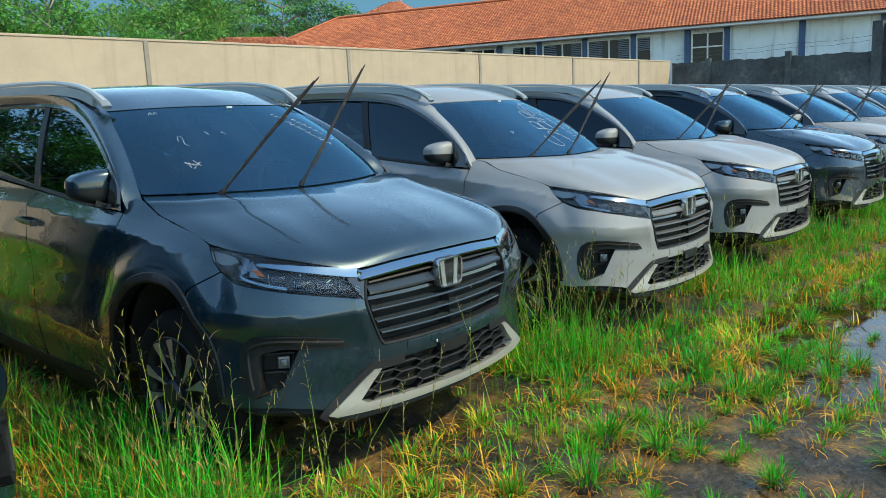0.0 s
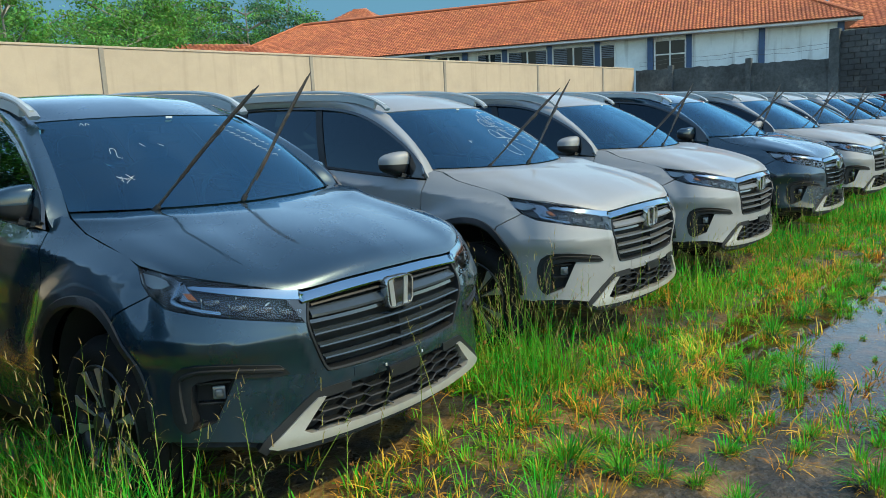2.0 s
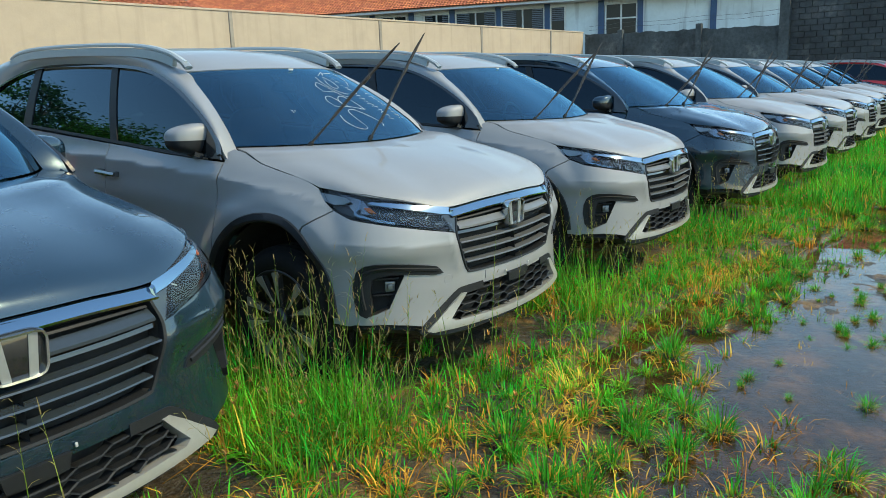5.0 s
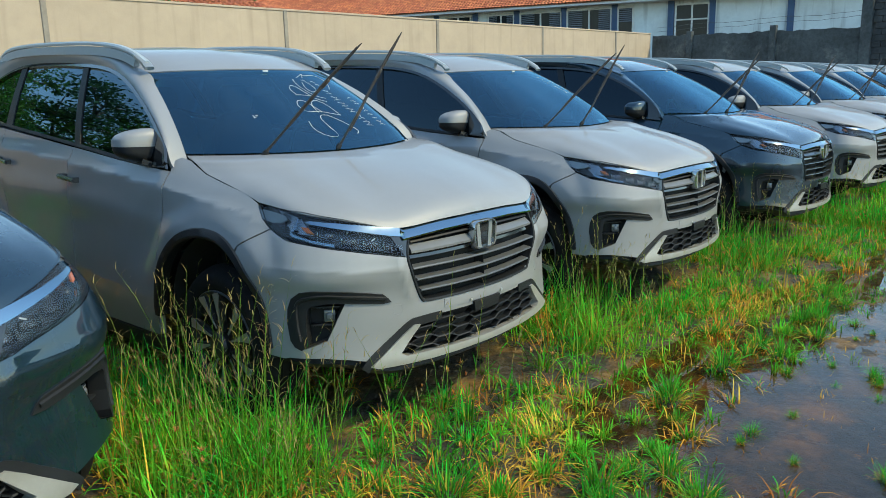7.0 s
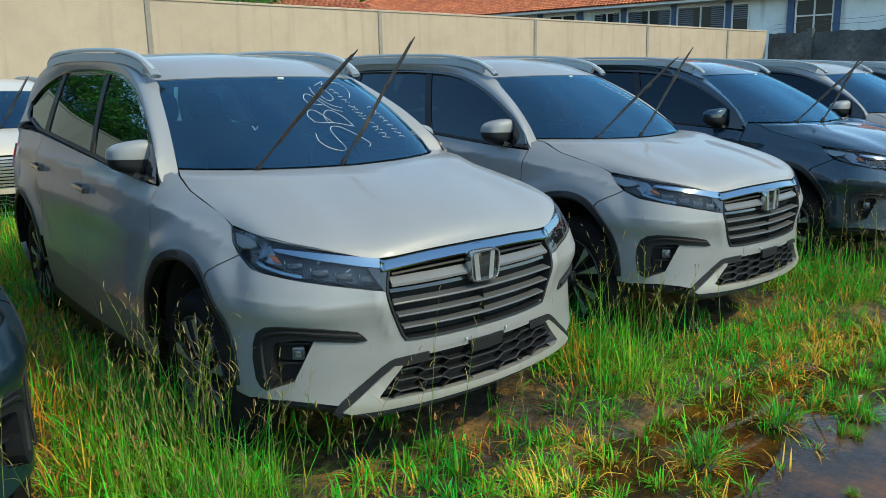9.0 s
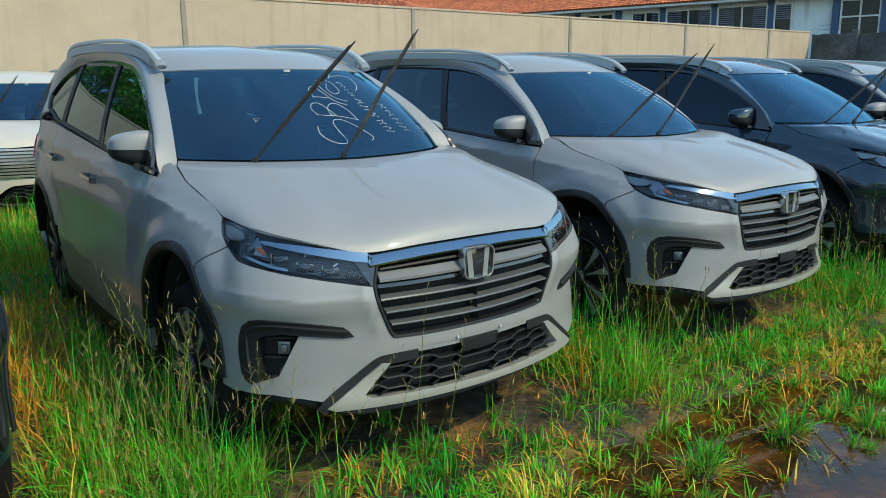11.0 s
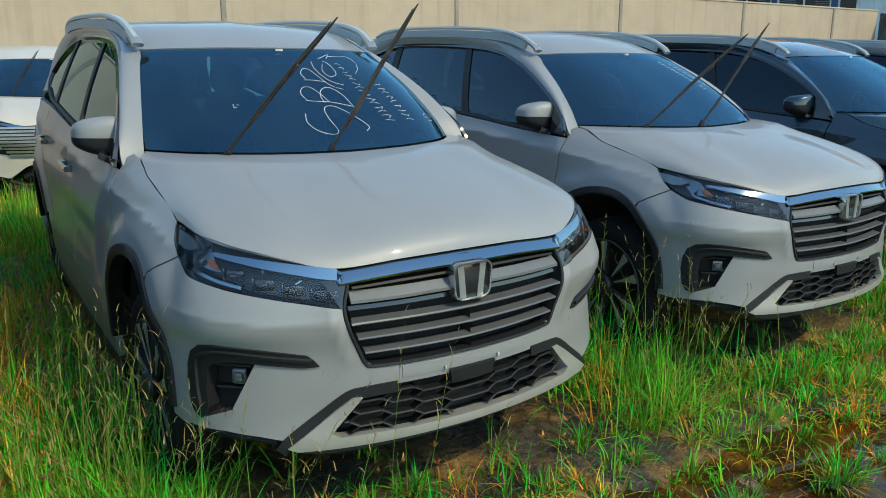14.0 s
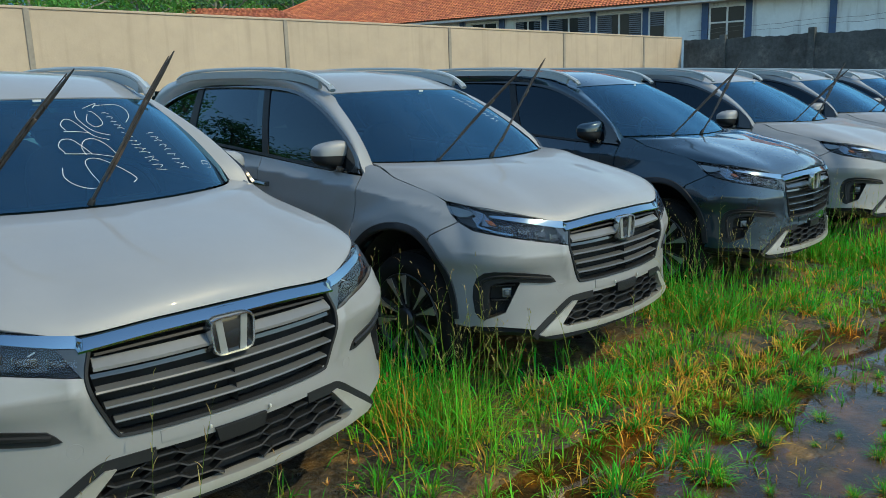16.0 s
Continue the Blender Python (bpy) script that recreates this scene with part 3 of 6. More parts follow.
def build_wheel(parent, x, y):
    """One wheel with its tyre, rim and spokes; x is the outer face."""
    hub = part("wheel", from_lists(*lathe([(-.02, .0), (-.02, .052), (.0, .058), (.014, .05), (.018, .03), (.02, .0)], 20), angle=40), M["wheel_dark"], parent)
    hub.matrix_basis = pose(x, y, AXLE_Z)
    r = TYRE_R
    tyre = [(-.20, .225), (-.205, .27), (-.195, r - .02), (-.175, r - .004), (-.152, r), (-.150, r - .008), (-.143, r - .008), (-.141, r), (-.112, r + .001), (-.110, r - .008), (-.102, r - .008), (-.100, r + .001), (-.072, r), (-.070, r - .008), (-.063, r - .008), (-.061, r), (-.05, r - .004), (-.022, r - .02), (-.006, .30), (.0, .275), (-.004, .245), (-.016, .226), (-.03, .218)]
    part("tyre", from_lists(*lathe(tyre, 56), angle=40), M["rubber"], hub)
    rim = [(-.19, .218), (-.05, .205), (-.022, .212), (-.010, .222), (-.006, .228), (-.010, .232), (-.03, .228)]
    back = lathe([(-.10, .0), (-.10, .20), (-.12, .205)], 32)
    part("rim", from_lists(*joined(lathe(rim, 48), back), angle=40), M["wheel_dark"], hub)
    for k in range(5):
        a = 2 * math.pi * k / 5 + .3
        for side in (-1, 1):
            prof = [(-.022, -1), (-.006, -.9), (.0, -.3), (.0, .3), (-.006, .9), (-.022, 1)]
            verts, faces = [], []
            for t in np.linspace(0, 1, 6):
                mid, w = side * (.012 + .044 * t), .010 + .013 * t
                verts.extend((x0 - .020 + .012 * t, mid + q * w, .045 + t * .172) for x0, q in prof)
            for i in range(5):
                for j in range(5):
                    faces.append((i * 6 + j, i * 6 + j + 1, (i + 1) * 6 + j + 1, (i + 1) * 6 + j))
            spin = Matrix.Rotation(a, 4, "X")
            spoke = part("spoke", from_lists(*moved((verts, faces), spin), angle=40), M["wheel_dark"], hub)
            # machined face: narrow at the hub, a broad petal towards the rim
            edge = [(.070, .016, .003), (.12, .030, .006), (.165, .044, .013), (.200, .056, .021), (.214, .056, .020)]
            verts = [(-.0185 + .012 * (r0 - .045) / .172 + d, side * (c + q * w), r0) for d in (.0, .004) for r0, c, w in edge for q in (-1, 1)]
            n = len(edge) * 2
            faces = [(n + i, n + i + 1, n + i + 3, n + i + 2) for i in range(0, n - 2, 2)]
            ringed = list(range(0, n, 2)) + list(range(n - 1, 0, -2))
            faces += [(ringed[i], ringed[(i + 1) % n], n + ringed[(i + 1) % n], n + ringed[i]) for i in range(n)]
            part("spoke_face", from_lists(*moved((verts, faces), spin), smooth=False), M["alloy"], hub, "machined alloy petal")
    return hub


def superball(rx, ry, rz, power=2.6, n=20, m=12):
    verts, faces = [], []
    p = 2 / power
    c = lambda a: math.copysign(abs(math.cos(a)) ** p, math.cos(a))
    s = lambda a: math.copysign(abs(math.sin(a)) ** p, math.sin(a))
    for i in range(m + 1):
        b = -math.pi / 2 + math.pi * i / m
        for j in range(n):
            a = 2 * math.pi * j / n
            verts.append((rx * c(b) * c(a), ry * c(b) * s(a), rz * s(b)))
    for i in range(m):
        for j in range(n):
            faces.append((i * n + j, i * n + (j + 1) % n, (i + 1) * n + (j + 1) % n, (i + 1) * n + j))
    return verts, faces


def build_mirror(parent, paint, side):
    """A door mirror: painted cap, black shell and foot."""
    def bend(piece):
        """Tall beside the door, lower and swept back towards the outer end."""
        v = []
        for x, y, z in piece[0]:
            out = max(0.0, (x + .094) / .188)
            v.append((x, y + .050 * out ** 2 - .012, z * (1 - (.34 if z > 0 else .46) * out ** 1.6) + .004 * out))
        return v, piece[1]
    ball = superball(.094, .062, .082, 3.6, 28, 20)
    shell = bend(ball)
    put = Matrix.Translation((.828, 1.300, 1.182)) @ Matrix.Rotation(radians(-6), 4, "Z")

    def keep(piece, test):
        mid = lambda f, k: sum(ball[0][i][k] for i in f) / len(f)
        return piece[0], [f for f in piece[1] if test(mid(f, 0), mid(f, 1), mid(f, 2))]
    fix = (lambda p: flipped(p)) if side < 0 else (lambda p: p)
    mirror = part("door_mirror", from_lists(*fix(moved(shell, put)), angle=50), M["plastic"], parent)
    grown = ([(x * 1.02, y * 1.03 - .001, z * 1.025) for x, y, z in shell[0]], shell[1])
    part("cap", from_lists(*fix(moved(keep(grown, lambda x, y, z: z >= -.008 and y < .045 and x > -.055), put)), angle=60), paint, mirror, "body-coloured mirror cap")
    foot = sweep([(.74, 1.25, 1.095), (.79, 1.26, 1.105), (.83, 1.28, 1.122)], ring_profile(.050, .020, 8, 3))
    part("foot", from_lists(*fix(foot), angle=50), M["gloss_black"], mirror)
    glass = box(.12, .004, .085, bevel=.02)
    part("mirror_glass", from_lists(*fix(moved(glass, put @ Matrix.Translation((.0, .064, 0)))), angle=50), M["mirror"], mirror)


def build_wiper(parent, base, tip, blade_turn):
    """A wiper arm lifted off the glass, with its blade."""
    b, t = np.array(base), np.array(tip)
    d = t - b
    mid = b + d * .62 + np.array([0, -.012, .008])
    arm_path = np.array([b, b + d * .12 + [0, -.012, .01], b + d * .4 + [0, -.018, .014], mid])
    wiper = part("wiper", from_lists(*sweep(catmull(arm_path, 5), ring_profile(.0062, .0042, 6), taper=np.linspace(1.7, .7, 16)), angle=50), M["wiper_black"], parent)
    u = d / np.linalg.norm(d)
    side = np.cross(u, (0, -1, 0))
    lean = u * math.cos(blade_turn) + side * math.sin(blade_turn)
    b0, b1 = mid - lean * .30, mid + (t - mid) * .98
    pts = [b0 + (b1 - b0) * k + side * .006 + np.array([0, .012 * math.sin(math.pi * k), 0]) for k in np.linspace(0, 1, 12)]
    part("blade", from_lists(*sweep(pts, ring_profile(.0034, .0075, 6), taper=np.interp(np.linspace(0, 1, 12), [0, .15, .85, 1], [.4, 1, 1, .3])), angle=50), M["wiper_black"], wiper, "black rubber wiper blade")
    bow = lambda k: b0 + (b1 - b0) * k - side * (.003 + .007 * math.sin(math.pi * k)) + np.array([0, -.010, .004])
    part("blade_spine", from_lists(*sweep([bow(k) for k in np.linspace(.06, .94, 11)], ring_profile(.0026, .0026, 6), taper=[.6 + .8 * math.sin(math.pi * k) for k in np.linspace(.06, .94, 11)]), angle=50), M["wiper_dusty"], wiper, "dusty brown blade frame")
    for k in (.08, .30, .70, .92):
        foot = b0 + (b1 - b0) * k + side * .006
        part("claw", from_lists(*sweep([tuple(bow(min(max(k, .06), .94))), tuple(foot)], ring_profile(.0022, .0022, 5))), M["wiper_dusty"], wiper)
    part("blade_clip", from_lists(*moved(box(.012, .014, .046, bevel=.003), Matrix.Translation(tuple(mid)) @ Vector(u).to_track_quat("Z", "Y").to_matrix().to_4x4()), angle=50), M["wiper_black"], wiper)
    cap = moved(box(.022, .022, .05, bevel=.006), Matrix.Translation(tuple(b)) @ Vector(u).to_track_quat("Z", "Y").to_matrix().to_4x4())
    part("pivot_cap", from_lists(*cap, angle=50), M["plastic"], wiper)


def hexes(s0, s1, z0, z1, wide, tall):
    """Short bars of a stretched honeycomb, within limits given by functions of the height."""
    bars, row = [], 0
    z = z0
    while z < z1 + tall:
        s = s0 - wide + (row % 2) * wide * .75
        while s < s1 + wide:
            a, b, c = (s, z), (s + wide * .25, z + tall * .5), (s + wide * .75, z + tall * .5)
            d, e = (s + wide, z), (s + wide * .25, z - tall * .5)
            bars += [(a, b), (b, c), (c, d), (a, e)]
            s += wide * 1.5
        z += tall * .5
        row += 1
    return bars


def grid_bars(z_low, z_high, end, material, parent, name, wide=.098, tall=.038):
    pieces = []
    prof = [(-.003, -.028), (.004, -.028), (.003, .001), (-.0018, .003)]
    lo, hi = z_low, z_high
    for (a, b), (c, d) in hexes(0, 1.2, lo, hi, wide, tall):
        n = 5
        line = [(a + (c - a) * k / n, b + (d - b) * k / n) for k in range(n + 1)]
        line = [(p, q) for p, q in line if 0 <= p <= end(q) and lo <= q <= hi]
        if len(line) > 1:
            pieces += [ribbon(skin, line, prof)]
    both = [p for q in pieces for p in (q, flipped(q))]
    return part(name, from_lists(*joined(*both), smooth=False), material, parent)


def build_headlight(car, side):
    """Lamp unit under a clear cover."""
    outline = fronts([(.412, .787), (.50, .806), (.62, .833), (.73, .861)]) + sides([(.30, .876), (.40, .908), (.45, .940), (.503, .984)]) + fronts([(.69, .961), (.60, .936), (.50, .910), (.412, .890)])
    fix = other_side if side < 0 else (lambda m: m)
    fixp = flipped if side < 0 else (lambda m: m)
    sunk = [(s, z - .014 * float(smoothstep(.86, .92, z))) for s, z in outline]
    inner = panel(skin, sunk, out=-.036, thick=-.033, step=.05)
    lamp = part("headlight", crisp(*fix(inner)), M["lamp_black"], car, "headlight with clear cover and chrome blade")
    part("cover", crisp(*fix(panel(skin, outline, out=.001, thick=.004, step=.03))), M["clear"], lamp, "clear cover")
    blade = fronts([(.388, .858), (.46, .870), (.56, .894), (.64, .914), (.697, .930), (.703, .938), (.69, .940), (.62, .929), (.553, .917), (.47, .903), (.409, .893)])
    part("chrome_blade", crisp(*fix(panel(skin, blade, out=.004, thick=.022, step=.03))), M["chrome"], lamp, "chrome blade")
    # bright panel added to imitate the sky reflected at the outer corner
    corner = sides([(.515, .972), (.47, .942), (.41, .925), (.365, .928), (.335, .940), (.36, .953), (.43, .962)])
    part("corner_lens", crisp(*fix(panel(skin, corner, out=-.010, thick=.006, step=.03))), M["alloy"], lamp, "bright panel for the sky mirrored at the lamp corner")
    wing = fronts([(.404, .779), (.416, .786), (.437, .826), (.458, .866), (.42, .861), (.388, .856), (.396, .82)])
    part("wing", crisp(*fix(panel(skin, wing, out=.0015, thick=.02, step=.03))), M["gloss_black"], lamp, "gloss black infill")
    hook = fine(fronts([(.715, .946), (.738, .915)]) + sides([(.290, .895)]) + fronts([(.722, .872), (.66, .853)]), 6)
    part("chrome_hook", from_lists(*fixp(ribbon(skin, hook, [(-.005, -.03), (.005, -.03), (.004, -.006), (-.004, -.006)])), angle=40), M["chrome"], lamp, "curved chrome bracket")
    for k, (x, z) in enumerate(((.455, .822), (.53, .838), (.605, .856), (.675, .880))):
        s, h = on_front(x, z)
        p0, p1, p2 = skin(s, h, -.030), skin(s, h, -.02), skin(s + .01, h, -.03)
        n = Vector(p1 - p0).normalized()
        m = Matrix.Translation(tuple(p0)) @ n.to_track_quat("Z", "Y").to_matrix().to_4x4()
        cell = joined(moved(box(.052, .030, .016, at=(0, -.002, 0), bevel=.005), m), moved(superball(.017, .011, .010, 2.4, 14, 8), m @ Matrix.Translation((.004, -.002, .008))))
        part("lamp_cell", from_lists(*fixp(cell), angle=40), M["lens"], lamp)
        rimmed = moved(box(.004, .034, .022, at=(.031, .004, 0), bevel=.0015), m)
        part("cell_trim", from_lists(*fixp(rimmed), angle=40), M["chrome"], lamp)
    # random bright chips added to imitate the sparkle inside the lamp
    chips = random.Random(5)
    for k in range(11):
        x = chips.uniform(.43, .70)
        s, h = on_front(x, .812 + .26 * (x - .43) + chips.uniform(.0, .050))
        m = Matrix.Translation(tuple(skin(s, h, -.022))) @ Matrix.Rotation(chips.uniform(-1, 1), 4, "Y") @ Matrix.Rotation(chips.uniform(-.7, .7), 4, "X")
        part("facet", from_lists(*fixp(moved(box(chips.uniform(.006, .020), .003, chips.uniform(.004, .010), bevel=.001), m)), angle=40), M["chrome" if k % 3 else "alloy"], lamp)
    reflector = [p for p in sides([(.30, .896), (.36, .93), (.415, .965)])] + fronts([(.715, .945), (.705, .885)])
    part("reflector", crisp(*fix(panel(skin, reflector, out=-.026, thick=.006, step=.03))), M["chrome_dark"], lamp)
    amber = fronts([(.703, .895), (.722, .900), (.726, .918), (.710, .916)])
    part("indicator", crisp(*fix(panel(skin, amber, out=-.012, thick=.006, step=.03))), M["amber"], lamp, "amber indicator")


def build_fog(car, side):
    """Fog-lamp pocket with its dark blade."""
    fix = other_side if side < 0 else (lambda m: m)
    fixp = flipped if side < 0 else (lambda m: m)
    pocket = FOG_HOLE
    hole = part("fog_housing", crisp(*fix(panel(skin, pocket, out=-.055, thick=-.055, step=.04))), M["shadow_black"], car, "black fog lamp pocket")
    part("bezel", crisp(*fix(panel(skin, fronts(FOG_RIM), out=.006, thick=.050, step=.025))), M["plastic"], hole, "black plastic bezel")
    part("bezel_ridge", from_lists(*fixp(ribbon(skin, fine(fronts([(.500, .638), (.57, .650), (.64, .661), (.70, .668), (.742, .664), (.765, .640), (.768, .57), (.766, .50)]), 6), [(-.009, .004), (.009, .004), (.004, .013), (-.004, .013)])), angle=50), M["plastic"], hole)
    s, h = on_front(.70, .585)
    p0, p1 = skin(s, h, -.05), skin(s, h, -.02)
    m = Matrix.Translation(tuple(p0)) @ Vector(p1 - p0).normalized().to_track_quat("Z", "Y").to_matrix().to_4x4()
    for dy in (.034, -.034):
        part("fog_bar", from_lists(*fixp(moved(box(.11, .008, .03, at=(0, dy, .008), bevel=.003), m)), angle=40), M["plastic"], hole)
    lamp = joined(moved(box(.044, .046, .02, at=(-.015, 0, .012), bevel=.006), m), moved(superball(.014, .015, .008, 3.0, 18, 8), m @ Matrix.Translation((-.015, 0, .022))))
    part("fog_lamp", from_lists(*fixp(lamp), angle=40), M["fog_lens"], hole)


GRILLE = [(0, .868), (.20, .863), (.384, .850), (.404, .80), (.402, .770), (.398, .735), (.370, .665), (.346, .615), (.322, .603), (.20, .600), (0, .600)]
FOG_HOLE, GLASS = None, None
# outer edge of the fog-lamp bezel from its inner tip over the top and down, then back along its inner edge
FOG_RIM = [(.477, .621), (.490, .638), (.509, .655), (.57, .668), (.63, .679), (.69, .687), (.739, .690), (.765, .682), (.776, .66), (.782, .62), (.785, .57), (.784, .50), (.778, .475), (.766, .464),
           (.757, .474), (.750, .50), (.750, .56), (.744, .620), (.735, .632), (.69, .642), (.634, .637), (.57, .627), (.513, .619)]


YAW = 2.7                                          # the cars stand square to their slanting row


def settled(p):
    """Draws the body in a little towards its tail and sweeps its corners back."""
    p = np.array(p, float)
    y = p[..., 1]
    draw = np.where(y < 1.2, .047 * y, .0564 + .018 * (y - 1.2))
    side = np.sqrt(p[..., 0] ** 2 + .01) - .1
    p[..., 1] = y + .047 * side
    p[..., 0] = p[..., 0] * (1 - np.maximum(draw, 0) / .86)
    return p


def settle(obs):
    for o in obs:
        if o.type == "MESH" and o.parent and o.parent.matrix_basis == Matrix() and o.matrix_basis == Matrix():
            me = o.data
            v = np.zeros(len(me.vertices) * 3, np.float32)
            me.vertices.foreach_get("co", v)
            me.vertices.foreach_set("co", settled(v.reshape(-1, 3)).astype(np.float32).ravel())
            me.update()
        elif o.name.startswith("wheel") and "liner" not in o.name:
            place = o.matrix_basis.copy()
            place.translation = Vector(settled(np.array(place.translation)))
            o.matrix_basis = place


def build_car(paint):
    """A compact seven-seat sport utility car facing -y, its badge over the origin."""
    global FOG_HOLE
    FOG_HOLE = fronts(FOG_RIM[:14] + [(.700, .498), (.640, .634), (.57, .627), (.513, .619)])
    car = thing("car", "x", "car")
    # front bumper
    edge = fronts([(0, .868), (.20, .863), (.384, .850), (.402, .790), (.50, .803), (.62, .830), (.73, .858)]) + sides([(.30, .873), (.398, .903)])
    seam = sides([(.46, .868), (.522, .834)])
    open_arch = sides(arch(AXLE_Y, .446, 119, 176, 16))
    low = sides([(.312, .425)]) + fronts([(.79, .432), (.72, .434), (.64, .420), (.585, .406), (.56, .412), (.44, .50)])
    rest = fronts([(.425, .508), (.385, .526), (.262, .535), (0, .535)])
    # the grille opening touches the middle line, so the bumper runs below it and beside it
    outline = fronts([(0, .600), (.20, .600), (.322, .603), (.346, .615), (.370, .665), (.398, .735), (.402, .777), (.412, .784)]) + edge[4:] + seam + open_arch + low + rest
    part("front_bumper", crisp(*panel(skin, outline, [FOG_HOLE], thick=.03, step=.02, mirror=True)), paint, car)
    # grille
    grille = part("grille", crisp(*panel(skin, fronts([(0, .874)] + GRILLE[1:]), out=-.055, thick=-.05, step=.06, mirror=True)), M["shadow_black"], car, "black grille with dark slats and a chrome bar")
    bar = fine(fronts([(0, .885), (.20, .882), (.396, .869), (.408, .866)]), 10)
    prof = [(-.020, -.03), (.021, -.034), (.020, -.012), (.010, -.002), (-.014, .012), (-.021, .006)]
    part("chrome_bar", from_lists(*ribbon(face, both_ways(bar), prof), angle=30), M["chrome"], grille, "polished chrome grille bar")
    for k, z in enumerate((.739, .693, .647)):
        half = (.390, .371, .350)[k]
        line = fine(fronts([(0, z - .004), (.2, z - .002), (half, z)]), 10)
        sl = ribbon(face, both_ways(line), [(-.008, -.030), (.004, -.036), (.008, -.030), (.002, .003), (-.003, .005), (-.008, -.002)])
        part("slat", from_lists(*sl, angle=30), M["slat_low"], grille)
    wide = fine(fronts([(0, .812), (.12, .812), (.22, .811), (.32, .811), (.385, .812)]), 10)
    sl = ribbon(face, both_ways(wide), [(-.014, -.014), (.010, -.022), (.015, -.016), (-.008, .004), (-.017, .003)])
    part("upper_slat", from_lists(*sl, angle=30), M["slat"], grille)
    thin = fine(fronts([(0, .846), (.2, .843), (.375, .836)]), 8)
    part("slat", from_lists(*ribbon(face, both_ways(thin), [(-.003, -.03), (.003, -.03), (.003, -.006), (-.003, -.003)]), angle=30), M["plastic"], grille)
    low_line = fine(fronts([(0, .778), (.2, .777), (.30, .777), (.395, .779)]), 10)
    sl = ribbon(face, both_ways(low_line), [(-.006, -.04), (.006, -.04), (.006, -.016), (-.006, -.014)])
    part("slat", from_lists(*sl, angle=30), M["gloss_black"], grille)
    rimline = fine(fronts([(.386, .848), (.404, .79), (.399, .735), (.371, .665), (.347, .614), (.322, .603), (.20, .600), (0, .600)]), 8)
    fr = ribbon(face, both_ways(rimline[::-1]), [(-.012, -.04), (.006, -.04), (.004, .004), (-.004, .006), (-.010, -.004)])
    part("grille_frame", from_lists(*fr, angle=30), M["plastic"], grille)
    # badge: a plain rounded frame with two upright pieces
    badge = part("badge", from_lists(*badge_frame(), angle=40), M["badge_chrome"], grille, "plain chrome badge")
    part("badge_back", from_lists(*box(.126, .006, .104, at=(0, float(skin(0, .816, .008)[1]) - .001, .816), bevel=.002), angle=40), M["gloss_black"], badge)
    part("badge_mark", from_lists(*badge_mark(), angle=40), M["alloy"], badge)
    # lower intake and skid plate
    intake = part("lower_grille", crisp(*panel(skin, fronts([(0, .53), (.34, .53), (.40, .515), (.47, .43), (.46, .395), (0, .39)]), out=-.06, thick=-.04, step=.06, mirror=True)), M["plastic"], car, "black honeycomb lower grille")
    end = lambda z: fx(.352 + (.515 - z) * .95)
    grid_bars(.402, .520, end, M["plastic"], intake, "mesh", .135, .037)
    trim = fine(fronts([(.255, .527), (.36, .524), (.404, .515), (.48, .462), (.56, .404), (.59, .370)]), 8)
    tr = ribbon(skin, trim, [(-.022, -.03), (.020, -.03), (.018, .004), (-.016, .007)])
    two_plain("trim", tr, M["plastic"], intake, angle=30)
    skid_outline = fronts([(0, .366), (.30, .366), (.545, .372), (.572, .384), (.44, .482), (.39, .515), (.362, .513), (.375, .498), (.452, .416), (.43, .402), (.20, .396), (0, .394)])
    part("skid_plate", crisp(*panel(skin, skid_outline, out=.014, thick=.05, step=.03, mirror=True)), M["skid"], car, "satin silver skid plate")
    lipl = fine(fronts([(0, .325), (.3, .325), (.48, .335), (.60, .380), (.70, .400), (.80, .404)]), 8)
    lip = ribbon(face, both_ways(lipl), [(-.025, -.14), (.02, -.08), (.020, -.045), (.0, -.034), (-.022, -.06)])
    part("lip", from_lists(*lip, angle=40), M["plastic"], car)
    # plate carrier
    strip = panel(skin, fronts([(0, .588), (.238, .588), (.238, .552), (0, .552)]), out=.0025, thick=.006, step=.05, mirror=True)
    carrier = part("plate_carrier", crisp(*strip), paint, car, "empty number plate carrier")
    block = panel(skin, fronts([(0, .548), (.085, .548), (.075, .505), (0, .502)]), out=.012, thick=.03, step=.05, mirror=True)
    part("bracket", crisp(*block), M["plastic"], carrier)
    for x in (-.10, .10):
        p = skin(*on_front(abs(x), .560), .008)
        part("screw", from_lists(*box(.008, .006, .012, at=(x, p[1], p[2]), bevel=.002), angle=40), M["screw"], carrier)
    # tow cover and parking sensors
    for sgn in (-1, 1):
        s, h = on_front(.452, .587)
        ringp = [(s + .021 * math.cos(a), h + .021 * math.sin(a)) for a in np.linspace(0, 2 * math.pi, 24, endpoint=False)]
        r = ribbon(skin, ringp, [(-.0006, .0002), (.0006, .0002), (.0006, .0006), (-.0006, .0006)], closed=True)
        part("tow_cover", from_lists(*(r if sgn > 0 else flipped(r))), paint, car)
        build_headlight(car, sgn)
        build_fog(car, sgn)
    # hood
    v, f, n, k = mirrored_sheet(hood_half(), .006)
    part("hood", crisp(v, f, n, k), paint, car)
    # fenders and doors
    fend = sides([(.512, .988), (.455, .940), (.404, .906), (.463, .873), (.527, .838)]) + sides(arch(AXLE_Y, .446, 116, 8, 26)) + sides([(1.205, .40), (1.225, .335), (1.205, .335 + .01)][:2])
    fend += sides([(1.190, .5), (1.135, .69), (1.105, .85), (1.085, 1.0), (1.075, 1.085)]) + sides([(1.085, 1.128), (1.06, 1.140), (1.0, 1.128), (.94, 1.103), (.88, 1.079), (.78, 1.056), (.6, 1.020)])
